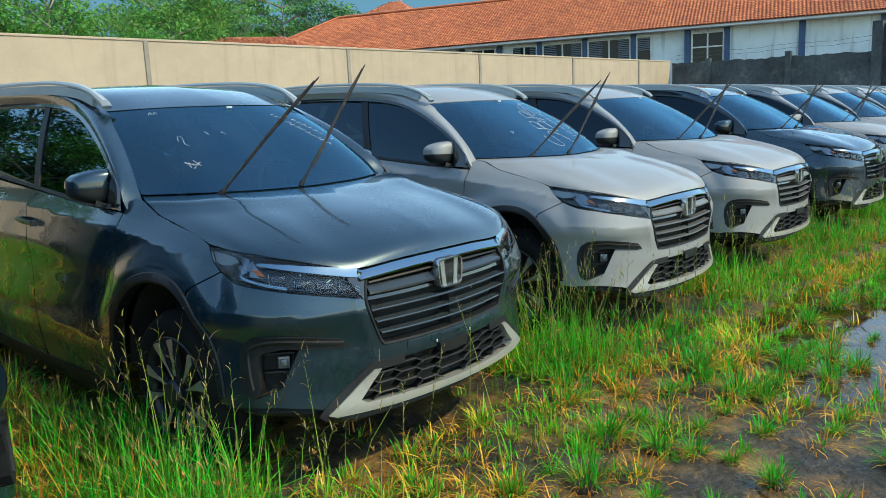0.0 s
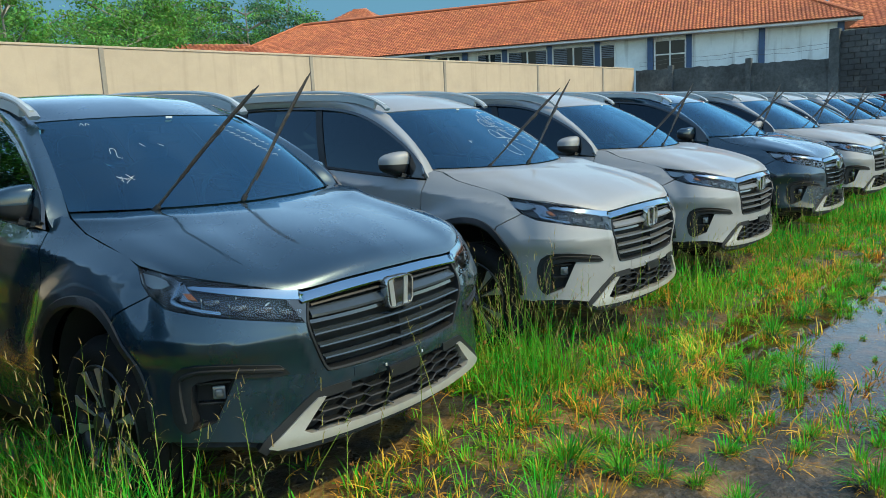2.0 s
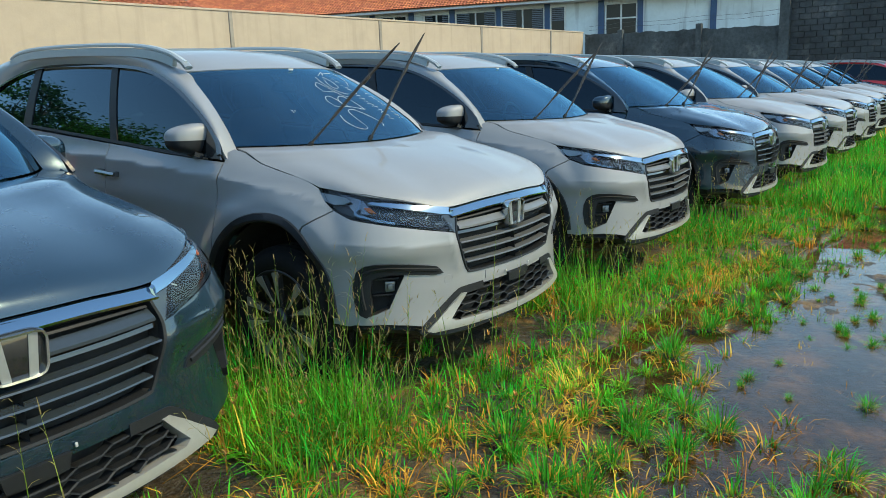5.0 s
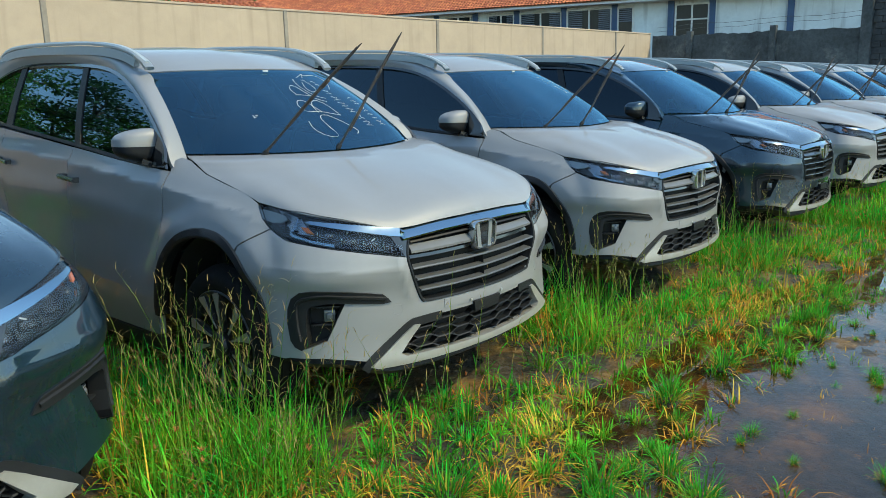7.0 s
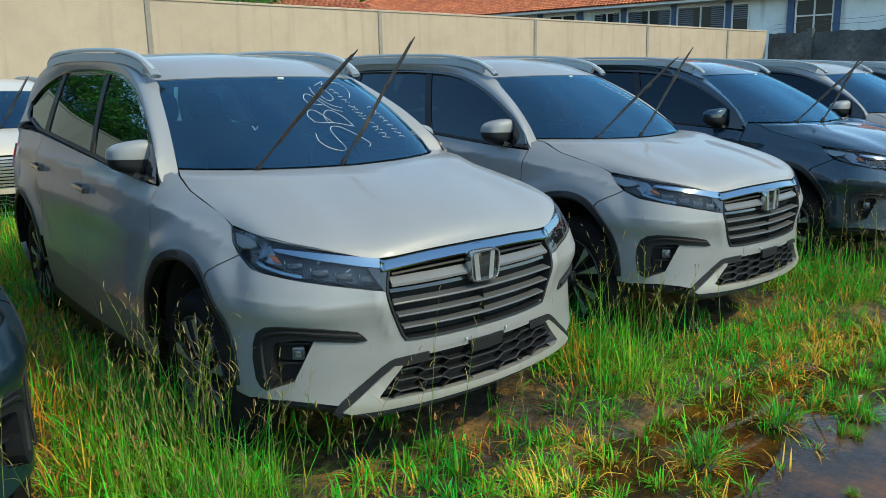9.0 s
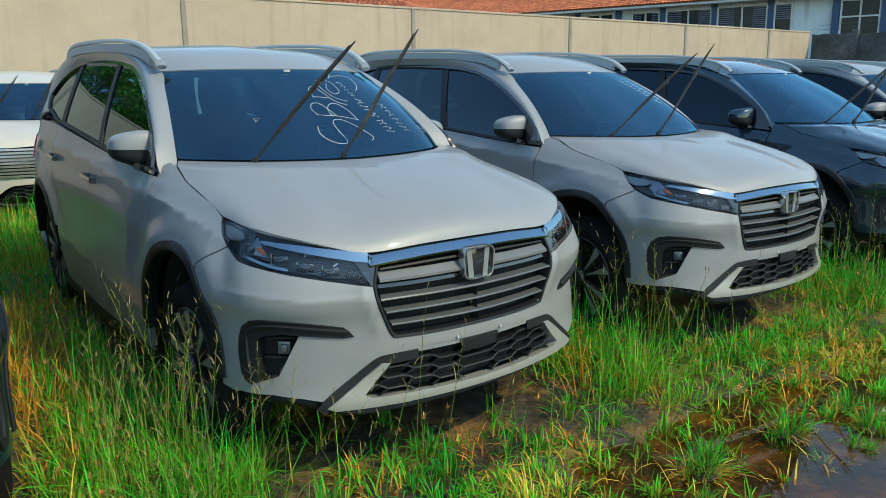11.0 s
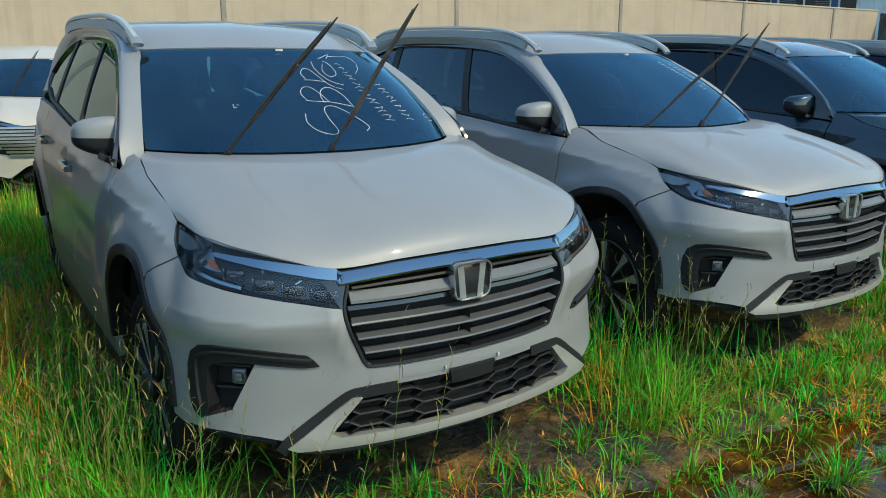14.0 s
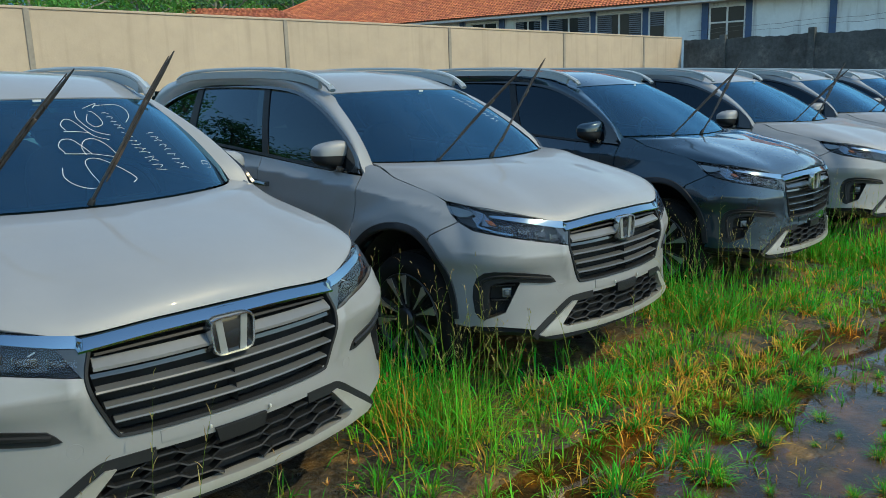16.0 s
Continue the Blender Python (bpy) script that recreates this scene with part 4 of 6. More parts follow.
    two("fender", panel(skin, fend, thick=.03, step=.018), paint, car)
    fd = sides([(1.081, 1.085), (1.091, 1.0), (1.111, .85), (1.141, .69), (1.196, .5), (1.232, .335), (2.02, .315), (2.03, .6), (2.03, 1.0), (2.03, 1.155), (1.518, 1.113)])
    doors = list(two("front_door", panel(skin, fd, thick=.03, step=.020), paint, car))
    rd = sides([(2.036, .315), (2.93, .315)] + [(2.955, .62), (2.975, .80), (3.02, 1.0), (3.02, 1.228), (2.036, 1.155), (2.036, .8)])
    doors += list(two("rear_door", panel(skin, rd, thick=.03, step=.022), paint, car))
    for i, d in enumerate(doors):
        y = (1.90, 2.84)[i // 2]
        z = (1.0, 1.045)[i // 2]
        s0, s1 = on_side(y, z)[0], on_side(y + .19, z + .012)[0]
        base = [(s0 + (s1 - s0) * t, z + .012 * t) for t in np.linspace(0, 1, 9)]
        h = ribbon(skin, base, [(-.012, .030), (.0, .040), (.012, .034), (.012, .026), (-.010, .022)])
        ends = ribbon(skin, base[:2], [(-.014, -.004), (-.012, .034), (.012, .034), (.014, -.004)]), ribbon(skin, base[-3:], [(-.014, -.004), (-.012, .034), (.012, .034), (.014, -.004)])
        fixp = flipped if i % 2 else (lambda p: p)
        part("door_handle", from_lists(*fixp(joined(h, *ends)), angle=40), M["chrome_dark"], d, "dull chrome door handle")
    quarter = sides([(3.026, 1.0), (2.981, .80), (2.961, .64)]) + sides(arch(AXLE_Y + WHEELBASE, .446, 150, 10, 24)) + sides([(3.86, .40), (3.95, .62), (4.0, .78)]) + [(on_side(4.08, .78)[0], .80), (on_side(4.1, 1.0)[0], 1.02), (on_side(4.12, 1.2)[0], 1.24)] + sides([(3.7, 1.245), (3.4, 1.245), (3.026, 1.23)])
    two("rear_quarter", panel(skin, quarter, thick=.03, step=.04), paint, car)
    rear = [(ARC_END, .30), (ARC_END, .76), (on_side(4.08, .76)[0], .79), (on_side(3.99, .76)[0], .76)] + sides([(3.94, .61), (3.87, .42), (3.87, .32)])
    half = panel(skin, rear[::-1], thick=.03, step=.05)
    two("rear_bumper", half, paint, car)
    gate = [(ARC_END, .77), (on_side(4.09, .80)[0], .80), (on_side(4.11, 1.02)[0], 1.02), (on_side(4.13, 1.2)[0], 1.24), (ARC_END, 1.24)]
    two("tailgate", panel(skin, gate, thick=.02, step=.05), paint, car)
    lampo = [(on_side(3.93, 1.0)[0], .99), (on_side(4.2, .95)[0], .95), (on_side(4.2, 1.1)[0], 1.12), (on_side(4.05, 1.12)[0], 1.14), (on_side(3.95, 1.06)[0], 1.06)]
    two("tail_lamp", panel(skin, lampo, out=.012, thick=.02, step=.04), M["tail_red"], car, "red tail lamp")
    # wheel-arch flares and sills
    for yc, a0, a1 in ((AXLE_Y, 4, 172), (AXLE_Y + WHEELBASE, 8, 168)):
        line = sides(arch(yc, .452, a0, a1, 44))
        fl = ribbon(skin, line, [(.012, -.05), (.016, .003), (.006, .010), (-.020, .008), (-.024, .002), (-.018, -.004)][::-1])
        two_plain("arch_flare", fl, M["plastic"], car, "black plastic wheel arch", 40)
        liner, faces = [], []
        for a in np.linspace(0, 180, 20):
            for x in (.55, .80):
                liner.append((x, yc + .44 * drawn(yc, a) * math.cos(radians(a)), AXLE_Z + .02 + .44 * drawn(yc, a) * math.sin(radians(a))))
        faces = [(i * 2, i * 2 + 1, i * 2 + 3, i * 2 + 2) for i in range(19)]
        two_plain("wheel_liner", (liner, faces), M["shadow_black"], car)
    sill = fine(sides([(1.18, .29), (1.6, .275), (2.5, .275), (3.02, .29)]), 6)
    two_plain("sill", ribbon(skin, sill, [(-.05, -.05), (.045, -.02), (.045, .004), (.0, .016), (-.045, .010)]), M["plastic"], car)
    # greenhouse
    outer = glasshouse(*np.array(catmull(FRAME_OUT, 8)).T)
    outer[:26, 0] -= np.interp(np.arange(26), [0, 8, 16, 25], [.050, .028, .008, 0])
    inner = catmull(FRAME_IN, 8)
    rows = []
    for t in np.linspace(0, 1, 9):
        q = inner * (1 - t) + outer * t
        push = .030 * math.sin(math.pi * t) * smoothstep(4, 22, np.arange(len(inner)))[:, None]
        rows.append(q + push * np.array([.72, -.12, .55]))
    v, f, n, k = sheet(np.array(rows)[:, :, :].transpose(1, 0, 2)[::-1], .02)
    two("side_frame", (v, f, n, k), paint, car)
    seal = [(y, z) for y, z in catmull(FRAME_OUT[1:11], 6)]
    two_plain("window_seal", ribbon(glasshouse, [(y, z - .004) for y, z in seal], [(-.010, -.012), (.006, -.012), (.006, .003), (-.010, .004)]), M["gloss_black"], car)
    belt = [(y, z) for y, z in catmull(BELT, 6)]
    two_plain("belt_moulding", ribbon(glasshouse, [(y, z + .002) for y, z in belt[2:]], [(-.010, -.03), (.008, -.03), (.006, .000), (-.010, .002)]), M["plastic"], car)
    fw = [(1.20, 1.110), (1.518, 1.130), (1.985, 1.167), (2.205, 1.563), (2.02, 1.546), (1.863, 1.520), (1.60, 1.440), (1.40, 1.350), (1.235, 1.250)]
    rw = [(2.065, 1.173), (2.5, 1.206), (3.00, 1.243), (3.11, 1.590), (2.714, 1.590), (2.285, 1.570)]
    qw = [(3.12, 1.255), (3.269, 1.262), (3.604, 1.318), (3.735, 1.415), (3.551, 1.513), (3.205, 1.585)]
    sail = [(1.075, 1.100), (1.195, 1.108), (1.230, 1.248), (1.15, 1.200)]
    for name, o in (("front_side_window", fw), ("rear_side_window", rw), ("quarter_window", qw)):
        two(name, panel(glasshouse, o, out=-.012, thick=.004, step=.08), M["tint"], car, "dark tinted side window")
    for name, o, mat in (("mirror_sail", sail, M["gloss_black"]), ("door_pillar", [(1.990, 1.168), (2.058, 1.172), (2.282, 1.568), (2.212, 1.564)], M["plastic"]), ("rear_pillar", [(3.005, 1.243), (3.115, 1.254), (3.198, 1.588), (3.115, 1.59)], M["plastic"])):
        two(name, panel(glasshouse, o, out=-.006, thick=.012, step=.08), mat, car)
    # windscreen
    base = [(x, y + .012, z + .006) for x, y, z in COWL]
    top = [(0, 1.47, 1.518), (.22, 1.482, 1.517), (.42, 1.522, 1.513), (.572, 1.612, 1.506)]
    edge_in = FRAME_IN[1:6]
    mid = [(0, .812, 1.136), (0, 1.03, 1.275), (0, 1.25, 1.403), (0, 1.47, 1.518)]
    screen = coons(base, top, mid, [base[-1]] + [tuple(p) for p in edge_in[1:4]] + [top[-1]], 24, 24)
    global GLASS
    GLASS = screen
    v, f, n, k = mirrored_sheet(screen, .004)
    ws = part("windscreen", crisp(v, f, n, k), M["screen_glass"], car, "dark tinted windscreen")
    band = mirrored_sheet(screen[:14, :2] + np.array([0, -.002, -.020]), .0)
    part("cowl", crisp(*band), M["plastic"], car)
    gl = mirrored_sheet(screen[:, -3:] + np.array([0, .012, -.006]), 0)
    part("shade_band", crisp(*gl), M["lamp_black"], ws)
    part("toll_tag", from_lists(*box(.036, .003, .010, at=(.0, 1.44, 1.512), bevel=.001)), M["tag_white"], ws)
    # roof
    redge = FRAME_IN[5:11]
    roof = coons([(0, 1.476, 1.523), (.22, 1.488, 1.522), (.42, 1.528, 1.518), redge[0]], [(0, 3.98, 1.60), (.3, 3.95, 1.60), redge[-1]],
                 [(0, 1.476, 1.523), (0, 1.58, 1.562), (0, 1.85, 1.628), (0, 2.25, 1.672), (0, 2.8, 1.69), (0, 3.4, 1.68), (0, 3.98, 1.60)], redge, 22, 40)
    part("roof", crisp(*mirrored_sheet(roof, .02)), paint, car)
    rail_path = catmull([(.592, 1.59, 1.555), (.600, 1.72, 1.612), (.604, 1.90, 1.650), (.605, 2.2, 1.677), (.604, 2.7, 1.698), (.60, 3.1, 1.704), (.594, 3.35, 1.692), (.588, 3.50, 1.662)], 6)
    taper = np.interp(np.linspace(0, 1, len(rail_path)), [0, .12, .8, 1], [.8, 1, 1, .7])
    a, b = two_plain("roof_rail", sweep(rail_path, [(-.016, -.010), (.016, -.010), (.018, .001), (.011, .010), (-.011, .010), (-.018, .001)], taper=taper), M["rail"], car, "grey roof rail", 40)
    for rail, fixp in ((a, lambda p: p), (b, flipped)):
        under = sweep([tuple(p + np.array([0, 0, -.024])) for p in rail_path[4:]], [(-.015, -.034), (.015, -.034), (.015, .010), (-.015, .010)])
        part("rail_base", from_lists(*fixp(under), angle=40), M["rail_shade"], rail)
        shoe = sweep([(.590, 1.575, 1.528), (.592, 1.60, 1.552), (.597, 1.66, 1.585)], ring_profile(.027, .012, 8, 3))
        part("rail_shoe", from_lists(*fixp(shoe), angle=40), M["alloy"], rail, "bare metal rail end")
    # rear window and spoiler
    rwin = [[(x, y, z) for x in np.linspace(-w, w, 12)] for w, y, z in ((.55, 4.0, 1.585), (.58, 4.10, 1.45), (.66, 4.24, 1.24))]
    part("rear_window", crisp(*sheet(np.array(rwin), .004)), M["tint"], car)
    part("antenna", from_lists(*moved(superball(.03, .09, .03, 2.2, 12, 8), Matrix.Translation((0, 3.6, 1.68))), angle=50), M["plastic"], car)
    # mirrors, wipers, wheels
    build_mirror(car, paint, 1)
    build_mirror(car, paint, -1)
    for y in (AXLE_Y, AXLE_Y + WHEELBASE):
        w = build_wheel(car, .826, y)
        w2 = copy_thing(w, pose(-.826, y, AXLE_Z, 0, 0, 180))
    # cabin and underside
    part("underbody", from_lists(*joined(box(1.20, 3.9, .16, at=(0, 2.25, .40), bevel=.04), box(1.5, .5, .20, at=(0, .50, .46), bevel=.06), box(1.5, .5, .25, at=(0, 4.1, .45), bevel=.06)), angle=30), M["shadow_black"], car)
    dash = sweep([(-.60, 1.36, 1.05), (0, 1.22, 1.07), (.60, 1.36, 1.05)], [(-.22, -.25), (.12, -.25), (.16, -.02), (.06, .035), (-.10, .03), (-.22, -.03)])
    part("dashboard", from_lists(*dash, angle=40), M["cabin"], car)
    wheel_ring = [(.36 + .175 * math.cos(a), 1.48 + .05 * math.sin(a), 1.07 + .165 * math.sin(a)) for a in np.linspace(0, 2 * math.pi, 28)]
    part("steering_wheel", from_lists(*joined(sweep(wheel_ring, ring_profile(.013, .013, 6)), box(.30, .03, .05, at=(.36, 1.48, 1.06), bevel=.012)), angle=50), M["cabin"], car)
    for x in (-.36, .36):
        for y in (1.98, 2.86):
            seat = joined(moved(superball(.23, .10, .33, 3.4, 16, 10), Matrix.Translation((x, y + .14, .98)) @ Matrix.Rotation(radians(-12), 4, "X")),
                          moved(superball(.13, .05, .09, 3, 14, 8), Matrix.Translation((x, y + .24, 1.37))), moved(superball(.24, .26, .09, 3.4, 14, 8), Matrix.Translation((x, y - .10, .68))))
            part("seat", from_lists(*seat, angle=50), M["cabin"], car)
    mirror_in = moved(superball(.10, .015, .026, 3, 14, 8), Matrix.Translation((0, 1.50, 1.415)))
    part("inner_mirror", from_lists(*joined(mirror_in, box(.02, .02, .05, at=(0, 1.515, 1.45))), angle=50), M["cabin"], car)
    floor_tub = box(1.45, 2.7, .05, at=(0, 2.5, .48), bevel=.01)
    part("cabin_floor", from_lists(*joined(floor_tub, box(1.2, .05, .5, at=(0, 1.08, .70), bevel=.01))), M["shadow_black"], car)
    settle(car.children_recursive)
    build_wiper(car, (-.446, .868, 1.140), (-.1745, .509, 1.602), .02)
    build_wiper(car, (-.061, .830, 1.140), (.232, .676, 1.672), -.02)
    return car


def badge_frame():
    y0 = float(skin(0, .816, .018)[1])
    pts = []
    for a in np.linspace(0, 2 * math.pi, 32, endpoint=False):
        c, s = math.cos(a), math.sin(a)
        r = 1 / (abs(c) ** 5 + abs(s) ** 5) ** .2
        z = .816 + .060 * s * r
        x = .073 * c * r * (1 + (z - .816) * 1.0)
        pts.append((x, z))
    prof = [(0, .012), (.003, 0), (.009, .001), (.011, .02), (0, .03)]
    verts, faces = [], []
    for x, z in pts:
        rr = math.hypot(x, z - .816)
        for inn, dep in prof:
            f = (rr - inn) / rr
            verts.append((x * f, y0 - .004 + dep, .816 + (z - .816) * f))
    k, m = len(prof), len(pts)
    for i in range(m):
        for j in range(k):
            faces.append((i * k + j, i * k + (j + 1) % k, ((i + 1) % m) * k + (j + 1) % k, ((i + 1) % m) * k + j))
    return verts, faces


def badge_mark():
    y0 = float(skin(0, .816, .018)[1]) + .004
    pieces = []
    for s in (-1, 1):
        v = [(s * x, y, z) for y in (y0, y0 + .014) for x, z in ((.020, .765), (.042, .765), (.053, .868), (.031, .868))]
        f = [(0, 1, 2, 3), (7, 6, 5, 4), (0, 4, 5, 1), (1, 5, 6, 2), (2, 6, 7, 3), (3, 7, 4, 0)]
        pieces.append((v, f if s > 0 else [tuple(reversed(q)) for q in f]))
    return joined(*pieces)

# ---------------------------------------------------------------- ground and water
def wavy(x, y, seed=0):
    """Cheap smooth noise from sums of waves, about -1 to 1."""
    r = np.random.RandomState(seed)
    out = 0
    for k in range(14):
        f = 1.3 * 1.32 ** k
        a, p = r.uniform(0, 2 * np.pi), r.uniform(0, 2 * np.pi)
        out = out + np.sin(f * (x * np.cos(a) + y * np.sin(a)) + p + 1.2 * np.sin(.6 * f * (y * np.cos(a) - x * np.sin(a)) + p * 2)) * .8 / (1 + k * .55)
    return out / 2.6


WATER = -0.020


def ground_z(x, y):
    """The lot: a low grassy bank on which the cars stand, falling to a flooded track before them."""
    edge = -.36 + .10 * x * (x < 3) * .35 + .14 * wavy(x * .45, y * .3, 3)
    wet = smoothstep(-.5, .5, x)
    bank = .062 * smoothstep(edge - .35 + .55 * wet, edge + .65 + .35 * wet, y)
    far = .07 * smoothstep(-2.9, -3.8, y)
    pool = -.034 * smoothstep(-.1 + .3 * wet, -.75 + .45 * wet, y) * smoothstep(-1.8, .5, x + .4 * wavy(x, y, 5))
    clod = .013 * np.maximum(wavy(x * 7, y * 7, 31) - .05, 0) * smoothstep(.5, 0, y)
    return bank + far + pool + .020 * wavy(x, y, 1) + .010 * wavy(x * 4, y * 4, 2) + clod


def build_ground():
    xs = np.unique(np.r_[-400, -150, -60, -30, -15, np.arange(-8, -5, .06), np.arange(-5, 6, .032), np.arange(6, 8, .06), np.arange(8, 20, .2), np.arange(20, 34, 1.0), 50, 90, 200, 400])
    ys = np.unique(np.r_[-400, -150, -60, -30, -15, -8, np.arange(-5, -2.6, .08), np.arange(-2.6, .4, .032), np.arange(.4, 1.5, .08), np.arange(1.5, 14.5, .3), 20, 30, 60, 150, 400])
    x, y = np.meshgrid(xs, ys, indexing="ij")
    fade = smoothstep(60, 25, np.hypot(x, y))
    z = ground_z(x, y) * fade + .03 * (1 - fade)
    v, f, n, k = sheet(np.stack([x, y, z], -1))
    tagged(part("ground", from_lists(v, f), M["mud"]), "wet brown mud lot with flooded ruts", "ground", kind="structure")
    gx, gy = np.linspace(-9, 22, 60), np.linspace(-9, 1.0, 20)
    x, y = np.meshgrid(gx, gy, indexing="ij")
    v, f, n, k = sheet(np.stack([x, y, 0 * x + WATER], -1))
    tagged(part("water", from_lists(v, f), M["water"]), "shallow puddle of still muddy water", "puddle", kind="structure")


build_ground()

# self-lit blue backdrop far behind the trees, added in place of the low sky
def build_sky_backdrop():
    n = 90
    v, f = [], []
    for k in range(n):
        a = radians(-70 + 150 * k / (n - 1))
        top = 215 + 9 * math.sin(k * .21) + 4 * math.sin(k * .53 + 1)
        for z in (-2, top * .5, top):
            r = 900 + z * .6
            v.append((r * math.sin(a), r * math.cos(a), z))
    for k in range(n - 1):
        for j in range(2):
            q = k * 3 + j
            f.append((q, q + 1, q + 4, q + 3))
    tagged(part("backdrop", from_lists(v, f), M["haze"]), "self-lit blue backdrop in place of the low sky", "hills", kind="structure")


build_sky_backdrop()

# ---------------------------------------------------------------- boundary wall of precast panels
WALL_Y, WALL_TOP, WALL_END = 14.13, 3.32, 26.16
POSTS = [-35.6, -29.9, -24.2, -18.6, -13.0, -7.5, -2.1, 3.274, 8.795, 14.026, 19.057, 23.6]
wall = tagged(part("wall_north", from_lists(*box(WALL_END + 40, .16, WALL_TOP, at=((WALL_END - 40) / 2, WALL_Y + .08, WALL_TOP / 2), bevel=.012), smooth=False), M["concrete_wall"]), "cream painted concrete boundary wall", "wall", kind="structure")
for x in POSTS:
    part("post", from_lists(*box(.11, .20, WALL_TOP + .02, at=(x, WALL_Y + .072, WALL_TOP / 2 + .01), bevel=.015), smooth=False), M["concrete_post"], wall)
part("coping", from_lists(*box(WALL_END + 40, .20, .05, at=((WALL_END - 40) / 2, WALL_Y + .08, WALL_TOP + .024), bevel=.01), smooth=False), M["concrete_wall"], wall)

# low mould-black wall past its end, and the tall block wall beyond
DARK_X = 26.3


def ragged_wall(y0, y1, top, drop):
    verts, faces = [], []
    r = np.random.RandomState(4)
    ys = np.arange(y0, y1, -.22)
    for y in ys:
        t = top - drop * (y0 - y) / (y0 - y1) + r.uniform(-.035, .03)
        for x in (DARK_X, DARK_X + .2):
            verts += [(x, y, 0), (x, y, t)]
    for i in range(len(ys) - 1):
        a, b = i * 4, i * 4 + 4
        faces += [(a, b, b + 1, a + 1), (a + 2, a + 3, b + 3, b + 2), (a + 1, b + 1, b + 3, a + 3)]
    faces += [(0, 1, 3, 2), (len(verts) - 4, len(verts) - 2, len(verts) - 1, len(verts) - 3)]
    return verts, faces


low = tagged(part("wall_east", from_lists(*ragged_wall(14.12, 6.3, 3.24, .16), smooth=False), M["mould_wall"]), "low plastered wall black with mould", "wall", kind="structure")
for y in (12.5, 9.3):
    part("post", from_lists(*box(.2, .22, 3.34, at=(DARK_X - .03, y, 1.67), bevel=.02), smooth=False), M["mould_wall"], low)
tall = tagged(part("wall_south_east", from_lists(*box(.16, 40, 4.0, at=(DARK_X + .14, -13.9, 2.0)), smooth=False), M["mould_block"]), "tall block wall streaked black with mould", "wall", kind="structure")
part("post", from_lists(*box(.34, .34, 4.1, at=(DARK_X + .05, 6.25, 2.05), bevel=.02), smooth=False), M["mould_wall"], tall)
r = np.random.RandomState(11)
blocks = []
for row in range(20):
    y = 6.0 - (row % 2) * .2
    while y > -9:
        blocks.append(box(.06, .385, .185, at=(DARK_X + .05 + r.uniform(-.006, .006), y, .1 + row * .2), bevel=.008))
        y -= .4
stuff = part("blocks", from_lists(*joined(*blocks), smooth=False), M["mould_block"], tall)
tagged(stuff, kind="stuff")
part("wire_post", from_lists(*sweep([(DARK_X + .1, 9.2, 3.1), (DARK_X + .1, 9.2, 3.75)], ring_profile(.03, .03, 6))), M["mould_wall"], low)

for k, z in enumerate((3.46, 3.62)):
    strand = [(DARK_X + .1, y, z - .05 * math.sin(math.pi * (y - 6.4) / 2.9) ** 2 + .01 * math.sin(y * 7 + k)) for y in np.linspace(14.0, 6.4, 40)]
    part("wire", from_lists(*sweep(strand, ring_profile(.007, .007, 4))), M["mould_wall"], low, "sagging wire strand")
# ---------------------------------------------------------------- tiled building beyond the wall
BA, BN = Vector((.364, -.931, 0)), Vector((.931, .364, 0))


def at_building(a, b, z):
    return BA * a + BN * b + Vector((0, 0, z))


def slab(a0, a1, b0, b1, z0, z1):
    """A block in the building's own directions."""
    v = [tuple(at_building(a, b, z)) for a in (a0, a1) for b in (b0, b1) for z in (z0, z1)]
    return v, [(0, 1, 3, 2), (4, 6, 7, 5), (0, 4, 5, 1), (2, 3, 7, 6), (0, 2, 6, 4), (1, 5, 7, 3)]


def tile_rows(corner, along, up, n_u, n_v, width, clip, seed):
    """Pantiles in courses: each a curved strip, laid with a small lift over the one below."""
    rr = np.random.RandomState(seed)
    verts, faces = [], []
    normal = Vector(along).cross(Vector(up)).normalized()
    for j in range(n_v):
        for i in range(n_u):
            u0, v0 = i * width, j * .19
            if not clip(u0 + width / 2, v0):
                continue
            lift = rr.uniform(0, .012)
            base = len(verts)
            for k, (du, h) in enumerate(((0, .0), (.3, .032), (.55, .028), (.8, .003), (1.0, .0))):
                p = Vector(corner) + Vector(along) * (u0 + du * width) + Vector(up) * v0
                verts.append(tuple(p + normal * (h + lift + .03)))
                verts.append(tuple(p + Vector(up) * .215 + normal * (h + lift)))
            verts.append(tuple(Vector(verts[base]) - normal * .03))
            verts.append(tuple(Vector(verts[base + 8]) - normal * .03))
            for k in range(4):
                q = base + k * 2
                faces.append((q, q + 2, q + 3, q + 1))
    return verts, faces


